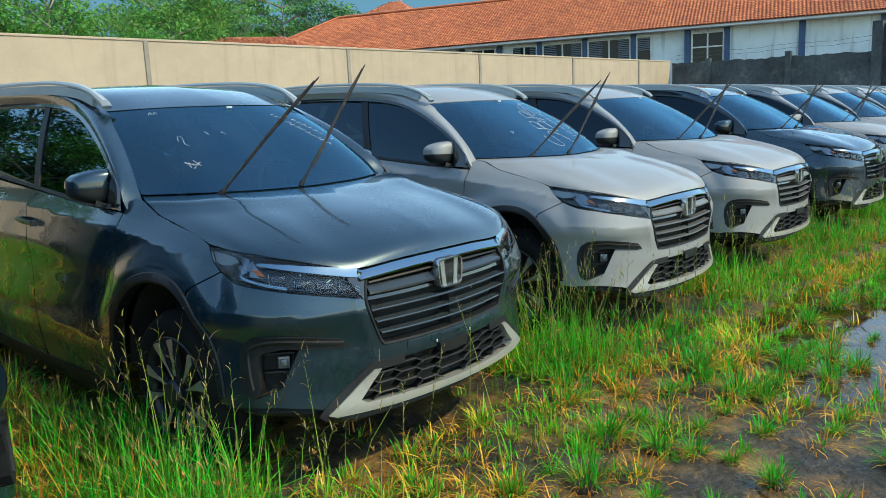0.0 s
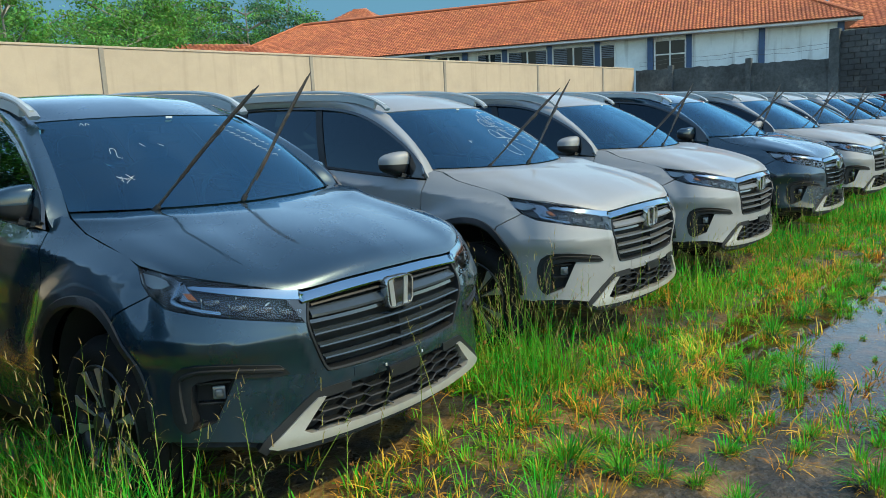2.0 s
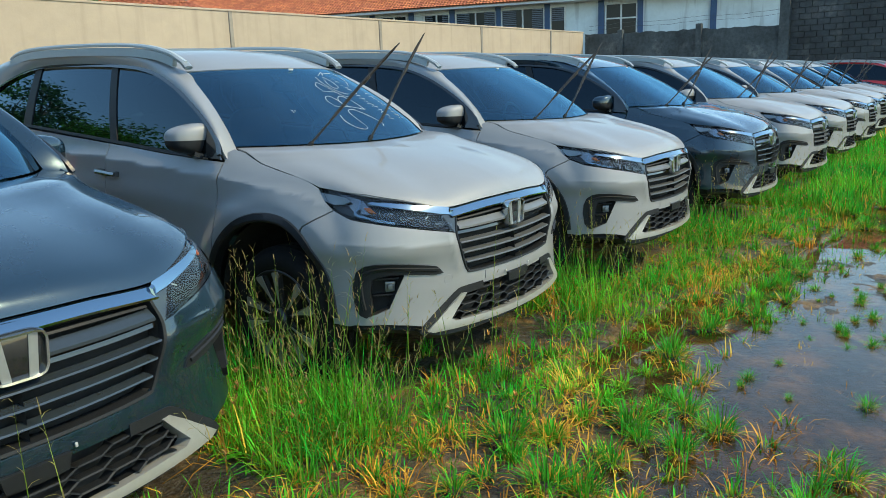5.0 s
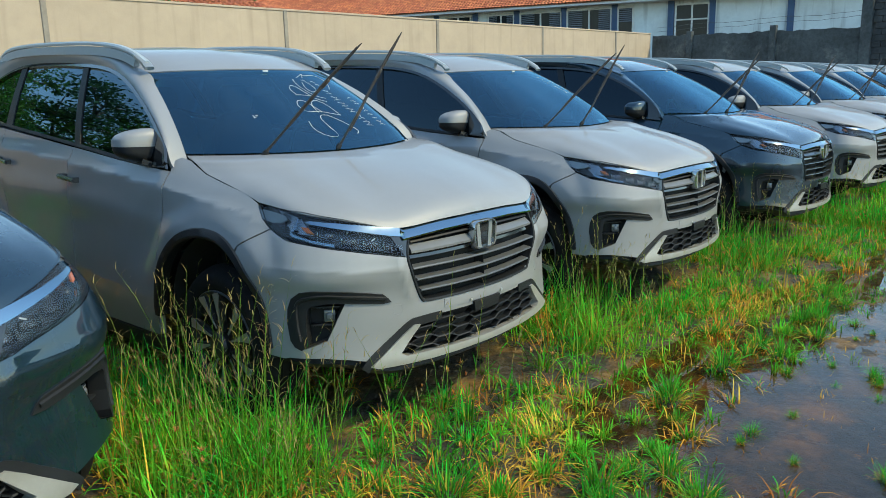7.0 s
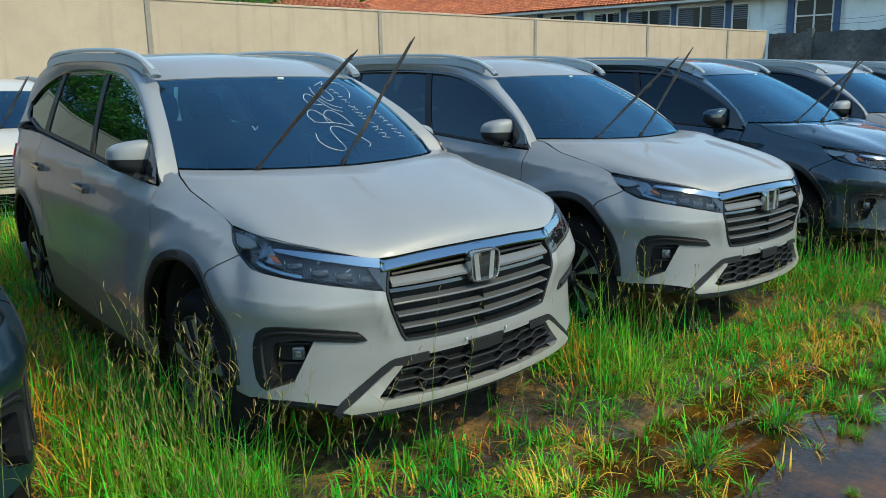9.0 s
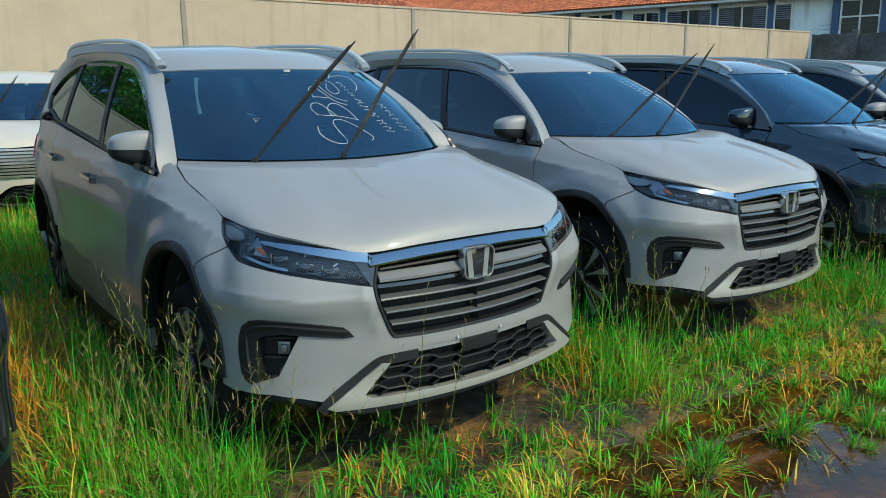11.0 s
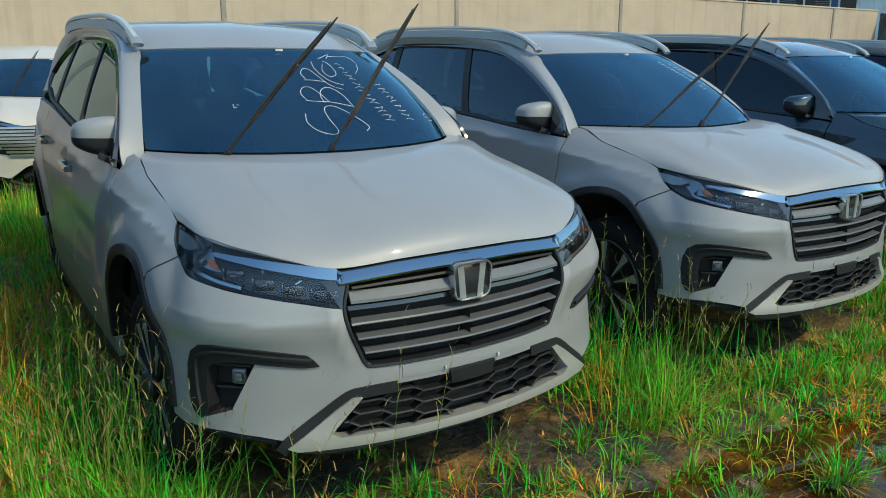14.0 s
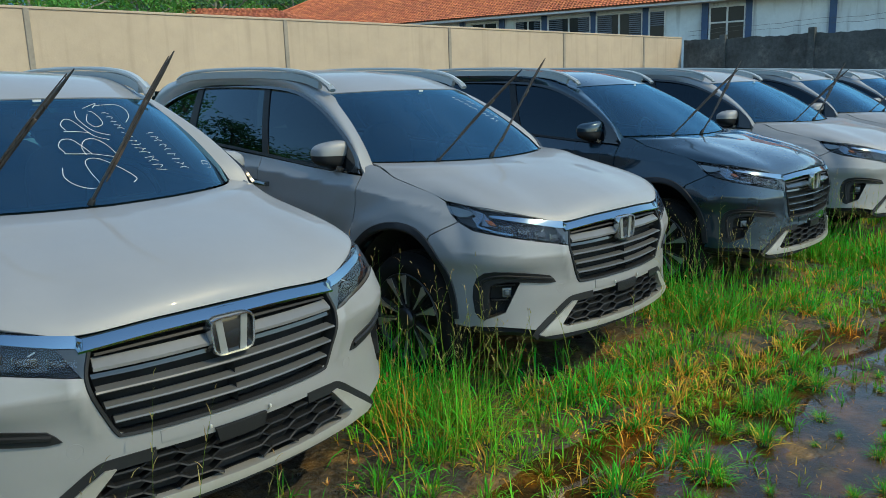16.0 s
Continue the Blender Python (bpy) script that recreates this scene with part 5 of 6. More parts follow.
def build_building():
    house = thing("building", "long white plastered building with a red tiled hip roof", "building")
    a0, a1, b0, b1, eave, ridge = -28.8, 5.4, 32.2, 41.8, 5.0, 7.65
    wall_piece = joined(slab(a0 + .7, a1 - .7, b0 + .7, b0 + .95, 0, eave), slab(a0 + .7, a0 + .95, b0 + .7, b1 - .7, 0, eave), slab(a1 - .95, a1 - .7, b0 + .7, b1 - .7, 0, eave), slab(a0 + .7, a1 - .7, b1 - .95, b1 - .7, 0, eave))
    body = part("wall", from_lists(*wall_piece, smooth=False), M["white_plaster"], house)
    for a in (-22.6, -20.5, -18.5, -16.4, -14.4, -12.36, -10.29, -8.03, -5.72, -3.28, -1.58, 1.49, 4.6):
        part("pillar", from_lists(*slab(a - .13, a + .13, b0 + .58, b0 + .72, 0, eave - .08), smooth=False), M["blue_paint"], house, "dark blue pillar")
    part("fascia", from_lists(*slab(a0 + .05, a1 - .05, b0 + .04, b0 + .09, eave - .12, eave - .01), smooth=False), M["frame_white"], house)
    part("soffit", from_lists(*slab(a0 + .06, a1 - .06, b0 + .08, b0 + .7, eave - .12, eave - .09), smooth=False), M["frame_white"], house)
    for s, e, lo, hi, kind in ((-15.9, -14.6, 4.2, 4.75, 0), (-13.9, -12.6, 4.2, 4.75, 0), (-11.7, -10.43, 4.1, 4.72, 1), (-10.1, -8.15, 4.0, 4.72, 1), (-7.86, -5.86, 3.7, 4.73, 1), (-5.56, -4.9, 3.6, 4.72, 2), (-3.08, -1.72, 3.2, 4.70, 3)):
        win = part("window", from_lists(*slab(s, e, b0 + .64, b0 + .695, lo, hi), smooth=False), M["dark_glass"], house, "dark window with pale frame")
        for k in (0, .5, 1) if e - s > 1 else (0, 1):
            c = s + (e - s) * k
            part("frame", from_lists(*slab(c - .035, c + .035, b0 + .58, b0 + .66, lo, hi), smooth=False), M["frame_white"], win)
        for z in (lo, hi) + (((lo + hi) / 2 + .12,) if kind == 3 else ()):
            part("frame", from_lists(*slab(s - .03, e + .03, b0 + .585, b0 + .655, z - .03, z + .03), smooth=False), M["frame_white"], win)
        if kind in (1, 2):
            spans = ((s, s + (e - s) * .36), (e - (e - s) * .3, e)) if kind == 1 else ((s, e),)
            for p, q in spans:
                z = hi - .06
                while z > (lo if kind == 1 else hi - .6):
                    part("slat", from_lists(*slab(p + .03, q - .03, b0 + .60, b0 + .635, z - .03, z + .01), smooth=False), M["louvre"], win)
                    z -= .085
    run, rise = (b1 - b0) / 2, ridge - eave
    slope = Vector((0, 0, rise)) + BN * run
    length = slope.length
    up = slope.normalized()
    n_v = int(length / .19)
    front = tile_rows(at_building(a0, b0, eave), BA, up, int((a1 - a0) / .16), n_v, .16, lambda u, v: v / length * run < u < (a1 - a0) - v / length * run, 1)
    roof = part("roof", from_lists(*joined(
        ([tuple(at_building(*p)) for p in ((a0, b0, eave - .02), (a1, b0, eave - .02), (a1, b1, eave - .02), (a0, b1, eave - .02), (a0 + run, b0 + run, ridge - .02), (a1 - run, b0 + run, ridge - .02))],
         [(0, 1, 5, 4), (1, 2, 5), (2, 3, 4, 5), (3, 0, 4)])), smooth=False), M["roof_under"], house, "red clay tile roof")
    tagged(part("tiles", from_lists(*front, smooth=False), M["roof_tile"], roof), kind="stuff")
    up_e = (Vector((0, 0, rise)) - BA * run).normalized()
    end = tile_rows(at_building(a1, b0, eave), BN, up_e, int((b1 - b0) / .16), n_v, .16, lambda u, v: v / length * run < u < (b1 - b0) - v / length * run, 2)
    tagged(part("tiles", from_lists(*end, smooth=False), M["roof_tile"], roof), kind="stuff")
    for p, q in (((a0 + run, b0 + run, ridge), (a1 - run, b0 + run, ridge)), ((a0, b0, eave), (a0 + run, b0 + run, ridge)), ((a1, b0, eave), (a1 - run, b0 + run, ridge))):
        p, q = at_building(*p), at_building(*q)
        pts = [tuple(p + (q - p) * t + Vector((0, 0, .05))) for t in np.linspace(0, 1, 30)]
        part("ridge_tile", from_lists(*sweep(pts, ring_profile(.12, .08, 8), taper=[1 + .12 * (i % 2) for i in range(30)]), smooth=False), M["roof_tile"], roof)
    return house


build_building()


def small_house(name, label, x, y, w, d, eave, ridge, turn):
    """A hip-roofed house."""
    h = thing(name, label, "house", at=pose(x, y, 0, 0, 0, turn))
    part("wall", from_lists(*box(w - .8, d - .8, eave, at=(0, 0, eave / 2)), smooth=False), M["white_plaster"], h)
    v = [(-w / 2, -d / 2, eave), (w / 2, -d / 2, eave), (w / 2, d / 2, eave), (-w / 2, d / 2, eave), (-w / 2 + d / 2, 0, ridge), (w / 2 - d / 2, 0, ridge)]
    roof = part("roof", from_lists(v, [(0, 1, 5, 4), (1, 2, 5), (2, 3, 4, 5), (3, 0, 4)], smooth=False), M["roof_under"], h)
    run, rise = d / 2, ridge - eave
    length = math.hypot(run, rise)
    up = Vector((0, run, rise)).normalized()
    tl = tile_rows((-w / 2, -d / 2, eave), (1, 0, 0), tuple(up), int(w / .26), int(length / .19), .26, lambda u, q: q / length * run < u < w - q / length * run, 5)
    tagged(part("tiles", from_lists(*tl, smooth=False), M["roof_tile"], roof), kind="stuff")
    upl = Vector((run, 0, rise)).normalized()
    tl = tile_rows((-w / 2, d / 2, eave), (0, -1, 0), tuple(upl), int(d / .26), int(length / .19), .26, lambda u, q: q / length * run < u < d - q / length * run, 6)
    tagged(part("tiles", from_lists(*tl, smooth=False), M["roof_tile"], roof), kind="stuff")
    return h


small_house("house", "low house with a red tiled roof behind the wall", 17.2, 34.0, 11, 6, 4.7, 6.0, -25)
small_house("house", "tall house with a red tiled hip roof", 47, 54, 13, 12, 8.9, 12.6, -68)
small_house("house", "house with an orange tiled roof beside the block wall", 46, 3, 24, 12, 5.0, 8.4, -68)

# ---------------------------------------------------------------- trees behind the wall
def leaf_cloud(centres, per, size, spread, seed, flat=.45):
    """Many small bent leaves scattered about the given twig ends."""
    rr = np.random.RandomState(seed)
    c = np.repeat(np.array(centres), per, 0)
    n = len(c)
    p = c + rr.normal(0, 1, (n, 3)) * np.array([spread, spread, spread * flat])
    a, b = rr.uniform(0, 2 * np.pi, n), rr.normal(0, .55, n)
    d = np.stack([np.cos(a) * np.cos(b), np.sin(a) * np.cos(b), np.sin(b) - .15], -1)
    s = np.cross(d, rr.normal(0, .4, (n, 3)) + [0, 0, 1])
    s /= np.linalg.norm(s, axis=1, keepdims=True) + 1e-9
    L = (size * rr.uniform(.6, 1.4, n))[:, None]
    v = np.stack([p, p + d * L * .5 + s * L * .28, p + d * L - np.array([0, 0, .12]) * L, p + d * L * .5 - s * L * .28], 1).reshape(-1, 3)
    f = np.arange(n * 4).reshape(-1, 4)
    return fast_mesh(v, f)


def fast_mesh(v, quads, tris=None):
    me = bpy.data.meshes.new("mesh")
    q = np.asarray(quads, np.int32)
    loops = q.ravel()
    starts = np.arange(len(q)) * 4
    if tris is not None and len(tris):
        t = np.asarray(tris, np.int32)
        starts = np.r_[starts, len(loops) + np.arange(len(t)) * 3]
        loops = np.r_[loops, t.ravel()]
    me.vertices.add(len(v))
    me.vertices.foreach_set("co", np.asarray(v, np.float32).ravel())
    me.loops.add(len(loops))
    me.loops.foreach_set("vertex_index", loops.astype(np.int32))
    me.polygons.add(len(starts))
    me.polygons.foreach_set("loop_start", starts.astype(np.int32))
    me.update(calc_edges=True)
    me.polygons.foreach_set("use_smooth", [True] * len(starts))
    return me


def build_tree(name, label, height, spread, seed, leaf, bare=.35, levels=7, per=34, size=.34, flat=.4):
    """A trunk with limbs and a broken crown of small leaves."""
    rr = random.Random(seed)
    tree = thing(name, label, "tree")
    lean = (rr.uniform(-.06, .06), rr.uniform(-.06, .06))
    at = lambda t: Vector((lean[0] * height * t + .15 * math.sin(5 * t + seed), lean[1] * height * t + .15 * math.cos(4 * t + seed), height * t * .92))
    trunk = [sweep([tuple(at(t)) for t in np.linspace(0, 1, 14)], ring_profile(.02 * height, .02 * height, 8), up=(1, .2, 0), taper=np.linspace(1, .15, 14))]
    ends = []
    for k in range(levels):
        t = bare + (1 - bare) * (k + .5) / levels
        for m in range(rr.randint(2, 4)):
            a = rr.uniform(0, 2 * math.pi)
            reach = spread * rr.uniform(.45, 1.0) * (1.15 - .55 * abs(t - .68) / .4)
            p0 = at(t)
            p1 = p0 + Vector((math.cos(a) * reach * .5, math.sin(a) * reach * .5, reach * .22))
            p2 = p0 + Vector((math.cos(a) * reach, math.sin(a) * reach, reach * rr.uniform(.25, .55)))
            trunk.append(sweep([tuple(p0), tuple((p0 + p1) / 2), tuple(p1), tuple(p2)], ring_profile(.007 * height, .007 * height, 5), up=(.1, .2, 1), taper=[1, .8, .6, .25]))
            for q in range(rr.randint(3, 5)):
                w = rr.uniform(.35, 1.1)
                e = p1 + (p2 - p1) * w + Vector((rr.gauss(0, .3), rr.gauss(0, .3), rr.gauss(.1, .2))) * spread * .28
                trunk.append(sweep([tuple(p1 + (p2 - p1) * max(w - .4, 0)), tuple(e)], ring_profile(.003 * height, .003 * height, 4), up=(.1, .2, 1), taper=[1, .3]))
                ends.append(tuple(e))
    part("trunk", from_lists(*joined(*trunk), angle=60), M["bark"], tree)
    part("crown", leaf_cloud(ends, per, size, spread * .15, seed, flat), M[leaf], tree)
    return tree


tree_a = build_tree("tree", "tall airy tree with layered green crown behind the wall", 9.2, 3.6, 3, "leaf", .40, 6, 80, .19, .14)
tree_b = build_tree("tree", "dark green slender tree behind the wall", 8.6, 2.7, 7, "leaf_dark", .35, 6, 80, .18, .20)
tree_c = build_tree("tree", "bushy bright green tree behind the wall", 6.2, 2.3, 12, "leaf", .25, 7, 120, .14, .6)
tree_d = build_tree("tree", "tree with yellowing leaves behind the wall", 7.6, 2.0, 21, "leaf_yellow", .35, 7, 100, .13, .6)
rt = random.Random(5)
tree_a.matrix_basis = pose(14.5, 46, 0)
tree_b.matrix_basis = pose(18.5, 43, 0)
tree_c.matrix_basis = pose(9.5, 24.5, 0)
tree_d.matrix_basis = pose(37.6, 62, 0) @ Matrix.Diagonal((1.4, 1.4, 1.4, 1))
for src, x, y in ((tree_a, 9.5, 38), (tree_b, 11.8, 44), (tree_a, 21.2, 42), (tree_b, 16.0, 36), (tree_c, 13.0, 33),
                  (tree_a, 4.5, 39), (tree_b, 6.8, 45), (tree_a, -1.5, 38), (tree_c, 2.0, 30), (tree_b, -5.5, 36), (tree_a, -10.0, 36), (tree_c, -7.0, 26), (tree_a, -17, 33), (tree_b, -13.5, 30), (tree_a, -24, 34), (tree_c, -20, 27), (tree_b, -29, 30), (tree_a, -34, 36),
                  (tree_a, -4.0, 21), (tree_b, -6.5, 19.5), (tree_a, -9.5, 21.5), (tree_b, -12.0, 19.5), (tree_a, -14.5, 22), (tree_c, -3.0, 17.5), (tree_c, -8.0, 17.6), (tree_c, -11, 18), (tree_b, -17.5, 20), (tree_a, -21, 22), (tree_a, -1.8, 24),
                  (tree_a, 24, 53), (tree_b, 28, 55), (tree_a, 33, 53), (tree_b, 37.5, 51), (tree_b, 30.5, 49), (tree_a, 22, 56), (tree_b, 25.5, 49),
                  (tree_a, 35.0, 62.5), (tree_b, 40.5, 63), (tree_a, 42.0, 59), (tree_b, 38.5, 66), (tree_c, 36.0, 60), (tree_c, 40.0, 59.5), (tree_c, 44.5, 58), (tree_b, 46.0, 66), (tree_b, 33.0, 66), (tree_a, 62, 20), (tree_b, 58, 8), (tree_a, 20.0, 50), (tree_a, 26.0, 52), (tree_b, 8.0, 50)):
    grown = copy_thing(src, pose(x, y, 0, 0, 0, rt.uniform(0, 360)))
    k = rt.uniform(.80, 1.02) * (1.45 if x > 32 and y > 55 else 1.3 if x > 21 and y > 48 else 1)
    grown.matrix_basis = grown.matrix_basis @ Matrix.Diagonal((k, k, k * rt.uniform(.95, 1.1), 1))
tagged(tree_c)
bush = build_tree("bush", "bright green bush over the top of the wall", 4.3, 1.5, 31, "leaf", .3, 6, 120, .10, .7)
bush.matrix_basis = pose(3.2, 17.8, 0)
copy_thing(bush, pose(5.2, 18.5, 0, 0, 0, 80))
copy_thing(bush, pose(15.9, 24.2, .1, 0, 0, 200))
copy_thing(bush, pose(.6, 17.5, .3, 0, 0, 140))

# ---------------------------------------------------------------- cars
base_car = build_car(M["paint_silver"])
SKINS = {"silver": ("paint_silver", "silver compact sport utility car parked on wet grass, wipers raised"),
         "dark": ("paint_dark", "dark grey compact sport utility car parked on wet grass, wipers raised"),
         "white": ("paint_white", "white van-like car with a slatted grille behind the row"),
         "red": ("paint_red", "red car at the far end of the row")}


def repaint(car, key):
    mat, label = SKINS[key]
    tagged(car, label, "car", "cars in the row" if key in ("silver", "dark") else "")
    for o in car.children_recursive:
        if o.type == "MESH" and o.data.materials and o.data.materials[0] == M["paint_silver"]:
            o.material_slots[0].link = "OBJECT"
            o.material_slots[0].material = M[mat]
        elif o.type == "MESH" and o.data.materials and o.data.materials[0] in (M["slat"], M["slat_low"]):
            o.material_slots[0].link = "OBJECT"
            o.material_slots[0].material = M["slat_dark"] if key == "dark" else o.data.materials[0]


CARS = [(-4.535, -.22, "dark"), (-2.239, -.125, "dark"), (0, 0, "silver"), (2.176, .134, "silver"), (4.492, .167, "dark"), (6.63, .22, "silver"), (8.95, .38, "silver"), (11.2, .53, "silver"), (13.4, .75, "silver"),
        (15.6, .90, "silver"), (18.2, 1.3, "dark"), (21.2, .40, "red")]
placed = []
for k, (x, y, key) in enumerate(CARS):
    turn = YAW + (0, 0, 0, 0, .4, -.3, .5, .2, -.4, .3, .5, 0)[k]
    c = copy_thing(base_car, pose(x, y, 0, 0, 0, turn)) if k else base_car
    c.matrix_basis = pose(x, y, 0, 0, 0, turn)
    repaint(c, key)
    placed.append(c)

# another make of car behind the row
van = copy_thing(base_car, pose(-.45, 6.3, .008))
repaint(van, "white")
for o in list(van.children_recursive):
    if o.name.split(".")[0] in ("grille", "chrome_bar", "slat", "upper_slat", "grille_frame", "badge", "badge_mark", "badge_back", "skid_plate", "plate_carrier", "bracket", "screw", "tow_cover", "trim"):
        bpy.data.objects.remove(o)
vgrille = part("grille", crisp(*panel(skin, fronts([(0, .90), (.62, .86), (.66, .80), (.56, .62), (0, .60)]), out=.008, thick=.03, step=.06, mirror=True)), M["gloss_black"], van, "slatted grille with pale bars")
vgrille.data.vertices.foreach_set("co", settled(np.array([tuple(v.co) for v in vgrille.data.vertices])).astype(np.float32).ravel())
for k in range(9):
    z = .62 + .032 * k
    half = .55 + .10 * min(k / 5, 1)
    sl = ribbon(skin, fine(fronts([(0, z), (.3, z), (half, z)]), 8), [(-.010, .006), (.010, .006), (.008, .022), (-.010, .018)])
    part("slat", from_lists(*joined(sl, flipped(sl)), angle=30), M["skid"], vgrille)
for o in vgrille.children:
    o.data.vertices.foreach_set("co", settled(np.array([tuple(v.co) for v in o.data.vertices])).astype(np.float32).ravel())


# chalk marks on the windscreens
def chalk(car, strokes, width=.0035):
    """Chalk strokes on the glass; each a line of (across, up), from -1 to 1 and 0 to 1 over the screen."""
    def on_glass(u, w, out=0.0):
        u, w = np.broadcast_arrays(np.asarray(u, float), np.asarray(w, float))
        a, b = np.clip(np.abs(u) * 23, 0, 22.999), np.clip(w * 23, 0, 22.999)
        i, j = a.astype(int), b.astype(int)
        a, b = (a - i)[..., None], (b - j)[..., None]
        p = (GLASS[i, j] * (1 - a) + GLASS[i + 1, j] * a) * (1 - b) + (GLASS[i, j + 1] * (1 - a) + GLASS[i + 1, j + 1] * a) * b
        p[..., 0] *= np.where(u < 0, -1, 1)
        return settled(p + np.array([0, -.5, .85]) * (.0015 + out))
    for line in strokes:
        pts = catmull(line, 6)
        part("chalk_mark", from_lists(*ribbon(on_glass, pts, [(-width, 0), (width, 0), (width, .0006), (-width, .0006)])), M["chalk"], car, "white chalk scrawl")


# three large looping letters up the glass, a curl, an arrow and a bow over it
LETTER_S = [(-.110, .303), (-.126, .231), (-.102, .170), (-.054, .133), (-.002, .130), (.018, .163), (.010, .253), (.014, .331), (.042, .366), (.090, .361), (.134, .316), (.178, .243), (.202, .190), (.206, .158), (.178, .135)]
LETTER_B = [[(-.058, .426), (.082, .404), (.214, .346)], [(-.050, .434), (-.062, .491), (-.026, .551), (.026, .554), (.058, .491), (.082, .406)], [(.050, .401), (.054, .469), (.094, .529), (.154, .541), (.198, .469), (.210, .351)]]
LETTER_R = [[(.022, .632), (.086, .624), (.158, .604)], [(.038, .644), (.034, .702), (.078, .754), (.118, .742), (.142, .662), (.174, .566), (.238, .516)], [(.194, .845), (.166, .759), (.178, .659), (.210, .599), (.271, .559)]]
CURL = [[(.259, .802), (.210, .722), (.226, .657), (.287, .677), (.311, .742), (.307, .815), (.283, .837)], [(.267, .870), (.399, .927), (.339, .870)], [(.375, .900), (.539, .905), (.575, .840), (.531, .749), (.455, .679)]]
rb = random.Random(17)


def bars(x0, y0, x1, y1, n, tall):
    """A row of short bars, for small writing that runs down the glass."""
    out = []
    for k in range(n):
        x, y = x0 + (x1 - x0) * k / (n - 1), y0 + (y1 - y0) * k / (n - 1)
        out.append([(x - tall, y + rb.uniform(-.006, .012)), (x + tall * .2, y + rb.uniform(-.012, .010)), (x + tall, y - rb.uniform(0, .014))])
        if k % 2:
            out.append([(x + tall, y - .006), (x + tall * rb.uniform(-.2, .4), y - .022)])
    return out


def specks(x, y, n, spread):
    return [[(x + rb.uniform(-spread, spread), y + rb.uniform(-spread, spread)) for _ in range(2)] for _ in range(n)]


chalk(placed[2], [LETTER_S] + LETTER_B + LETTER_R + CURL, .0019)
chalk(placed[2], bars(.385, .80, .375, .57, 6, .022) + bars(.365, .53, .375, .20, 9, .030) + bars(.535, .54, .515, .19, 9, .026), .0013)
chalk(placed[2], [[(.68, .17), (.70, .21), (.76, .19), (.74, .14), (.69, .15)], [(.70, .18), (.74, .17)]] + specks(-.467, .36, 4, .022), .0012)
chalk(placed[1], [[(-.64, .52), (-.625, .585), (-.60, .57), (-.61, .49), (-.585, .47)], [(-.30, .63), (-.275, .60)], [(-.72, .90), (-.70, .94), (-.69, .90)], [(-.68, .90), (-.665, .94), (-.65, .91)], [(-.42, .64), (-.40, .60)]] + specks(-.63, .26, 8, .05), .0011)
chalk(placed[1], bars(.36, .84, .50, .40, 12, .024) + bars(.48, .80, .62, .44, 9, .022), .0011)
chalk(placed[3], bars(.36, .84, .46, .42, 11, .026) + bars(.50, .80, .56, .48, 8, .022), .0014)

# ---------------------------------------------------------------- grass
def blades(p, h, lean, az, width, bend=.5):
    """Curved tapering blades: roots p, heights h, lean in radians towards az."""
    n = len(p)
    d = np.stack([np.cos(az), np.sin(az), 0 * az], -1)
    s = np.stack([-np.sin(az), np.cos(az), 0 * az], -1)
    v = np.zeros((n, 7, 3))
    for k, t in enumerate((0, .4, .75, 1.0)):
        ang = lean * (.4 + bend * t * 1.6)
        c = p + d * (h * t * np.sin(ang))[:, None] + np.array([0, 0, 1.0]) * (h * t * np.cos(ang))[:, None]
        w = (width * (1, .85, .55, 0)[k])[:, None] * s
        if k < 3:
            v[:, 2 * k], v[:, 2 * k + 1] = c - w, c + w
        else:
            v[:, 6] = c
    b = np.arange(n)[:, None] * 7
    q = np.concatenate([b + [0, 1, 3, 2], b + [2, 3, 5, 4]])
    return v.reshape(-1, 3), q, b + np.array([4, 5, 6])


def tufts(xy, per, h, spread, rr, width=.0028, lay=.52):
    """Blades for tufts at xy; h is the height of each tuft."""
    n = len(xy)
    c = np.repeat(xy, per, 0)
    hh = np.repeat(h, per) * rr.uniform(.45, 1.1, n * per)
    off = rr.normal(0, 1, (n * per, 2)) * np.repeat(np.broadcast_to(spread, n), per)[:, None]
    p2 = c + off
    z = ground_z(p2[:, 0], p2[:, 1]) - .01
    az = np.arctan2(off[:, 1], off[:, 0]) + rr.normal(0, .8, n * per)
    lean = np.abs(rr.normal(lay, .50, n * per))
    return blades(np.c_[p2, z], hh, lean, az, width * rr.uniform(.6, 1.5, n * per))


def sown(n, x0, x1, y0, y1, rr, keep):
    xy = np.c_[rr.uniform(x0, x1, n), rr.uniform(y0, y1, n)]
    return xy[rr.uniform(0, 1, n) < keep(xy[:, 0], xy[:, 1])]


CAR_X = np.array([c[0] for c in CARS])
CAR_Y = np.array([c[1] for c in CARS])


def under_car(x, y, grow=0.0):
    d = np.abs(x[:, None] - CAR_X[None]) < .82 + grow
    return (d & (y[:, None] > CAR_Y[None] + .14 - grow)).any(1)


def bank_density(x, y):
    """Thick along the bank, thinning out into the water."""
    edge = -.52 + .05 * np.clip(x, -3, 6) + .22 * wavy(x * .7, y * .7, 8)
    clump = smoothstep(-.25, .25, wavy(x * 1.7, y * 1.7, 9))
    d = smoothstep(edge - .40, edge + .25, y) * (.40 + .60 * clump)
    d = np.maximum(d, .75 * smoothstep(.2, .8, y))
    d = d + .22 * smoothstep(-.2, .5, wavy(x * 1.2, y * 1.2, 10)) * (y > -2.6) * smoothstep(.6, -.4, x + .5 * (y + 1))
    d = np.where(under_car(x, y), d * .10, d)
    return np.clip(d, 0, 1)


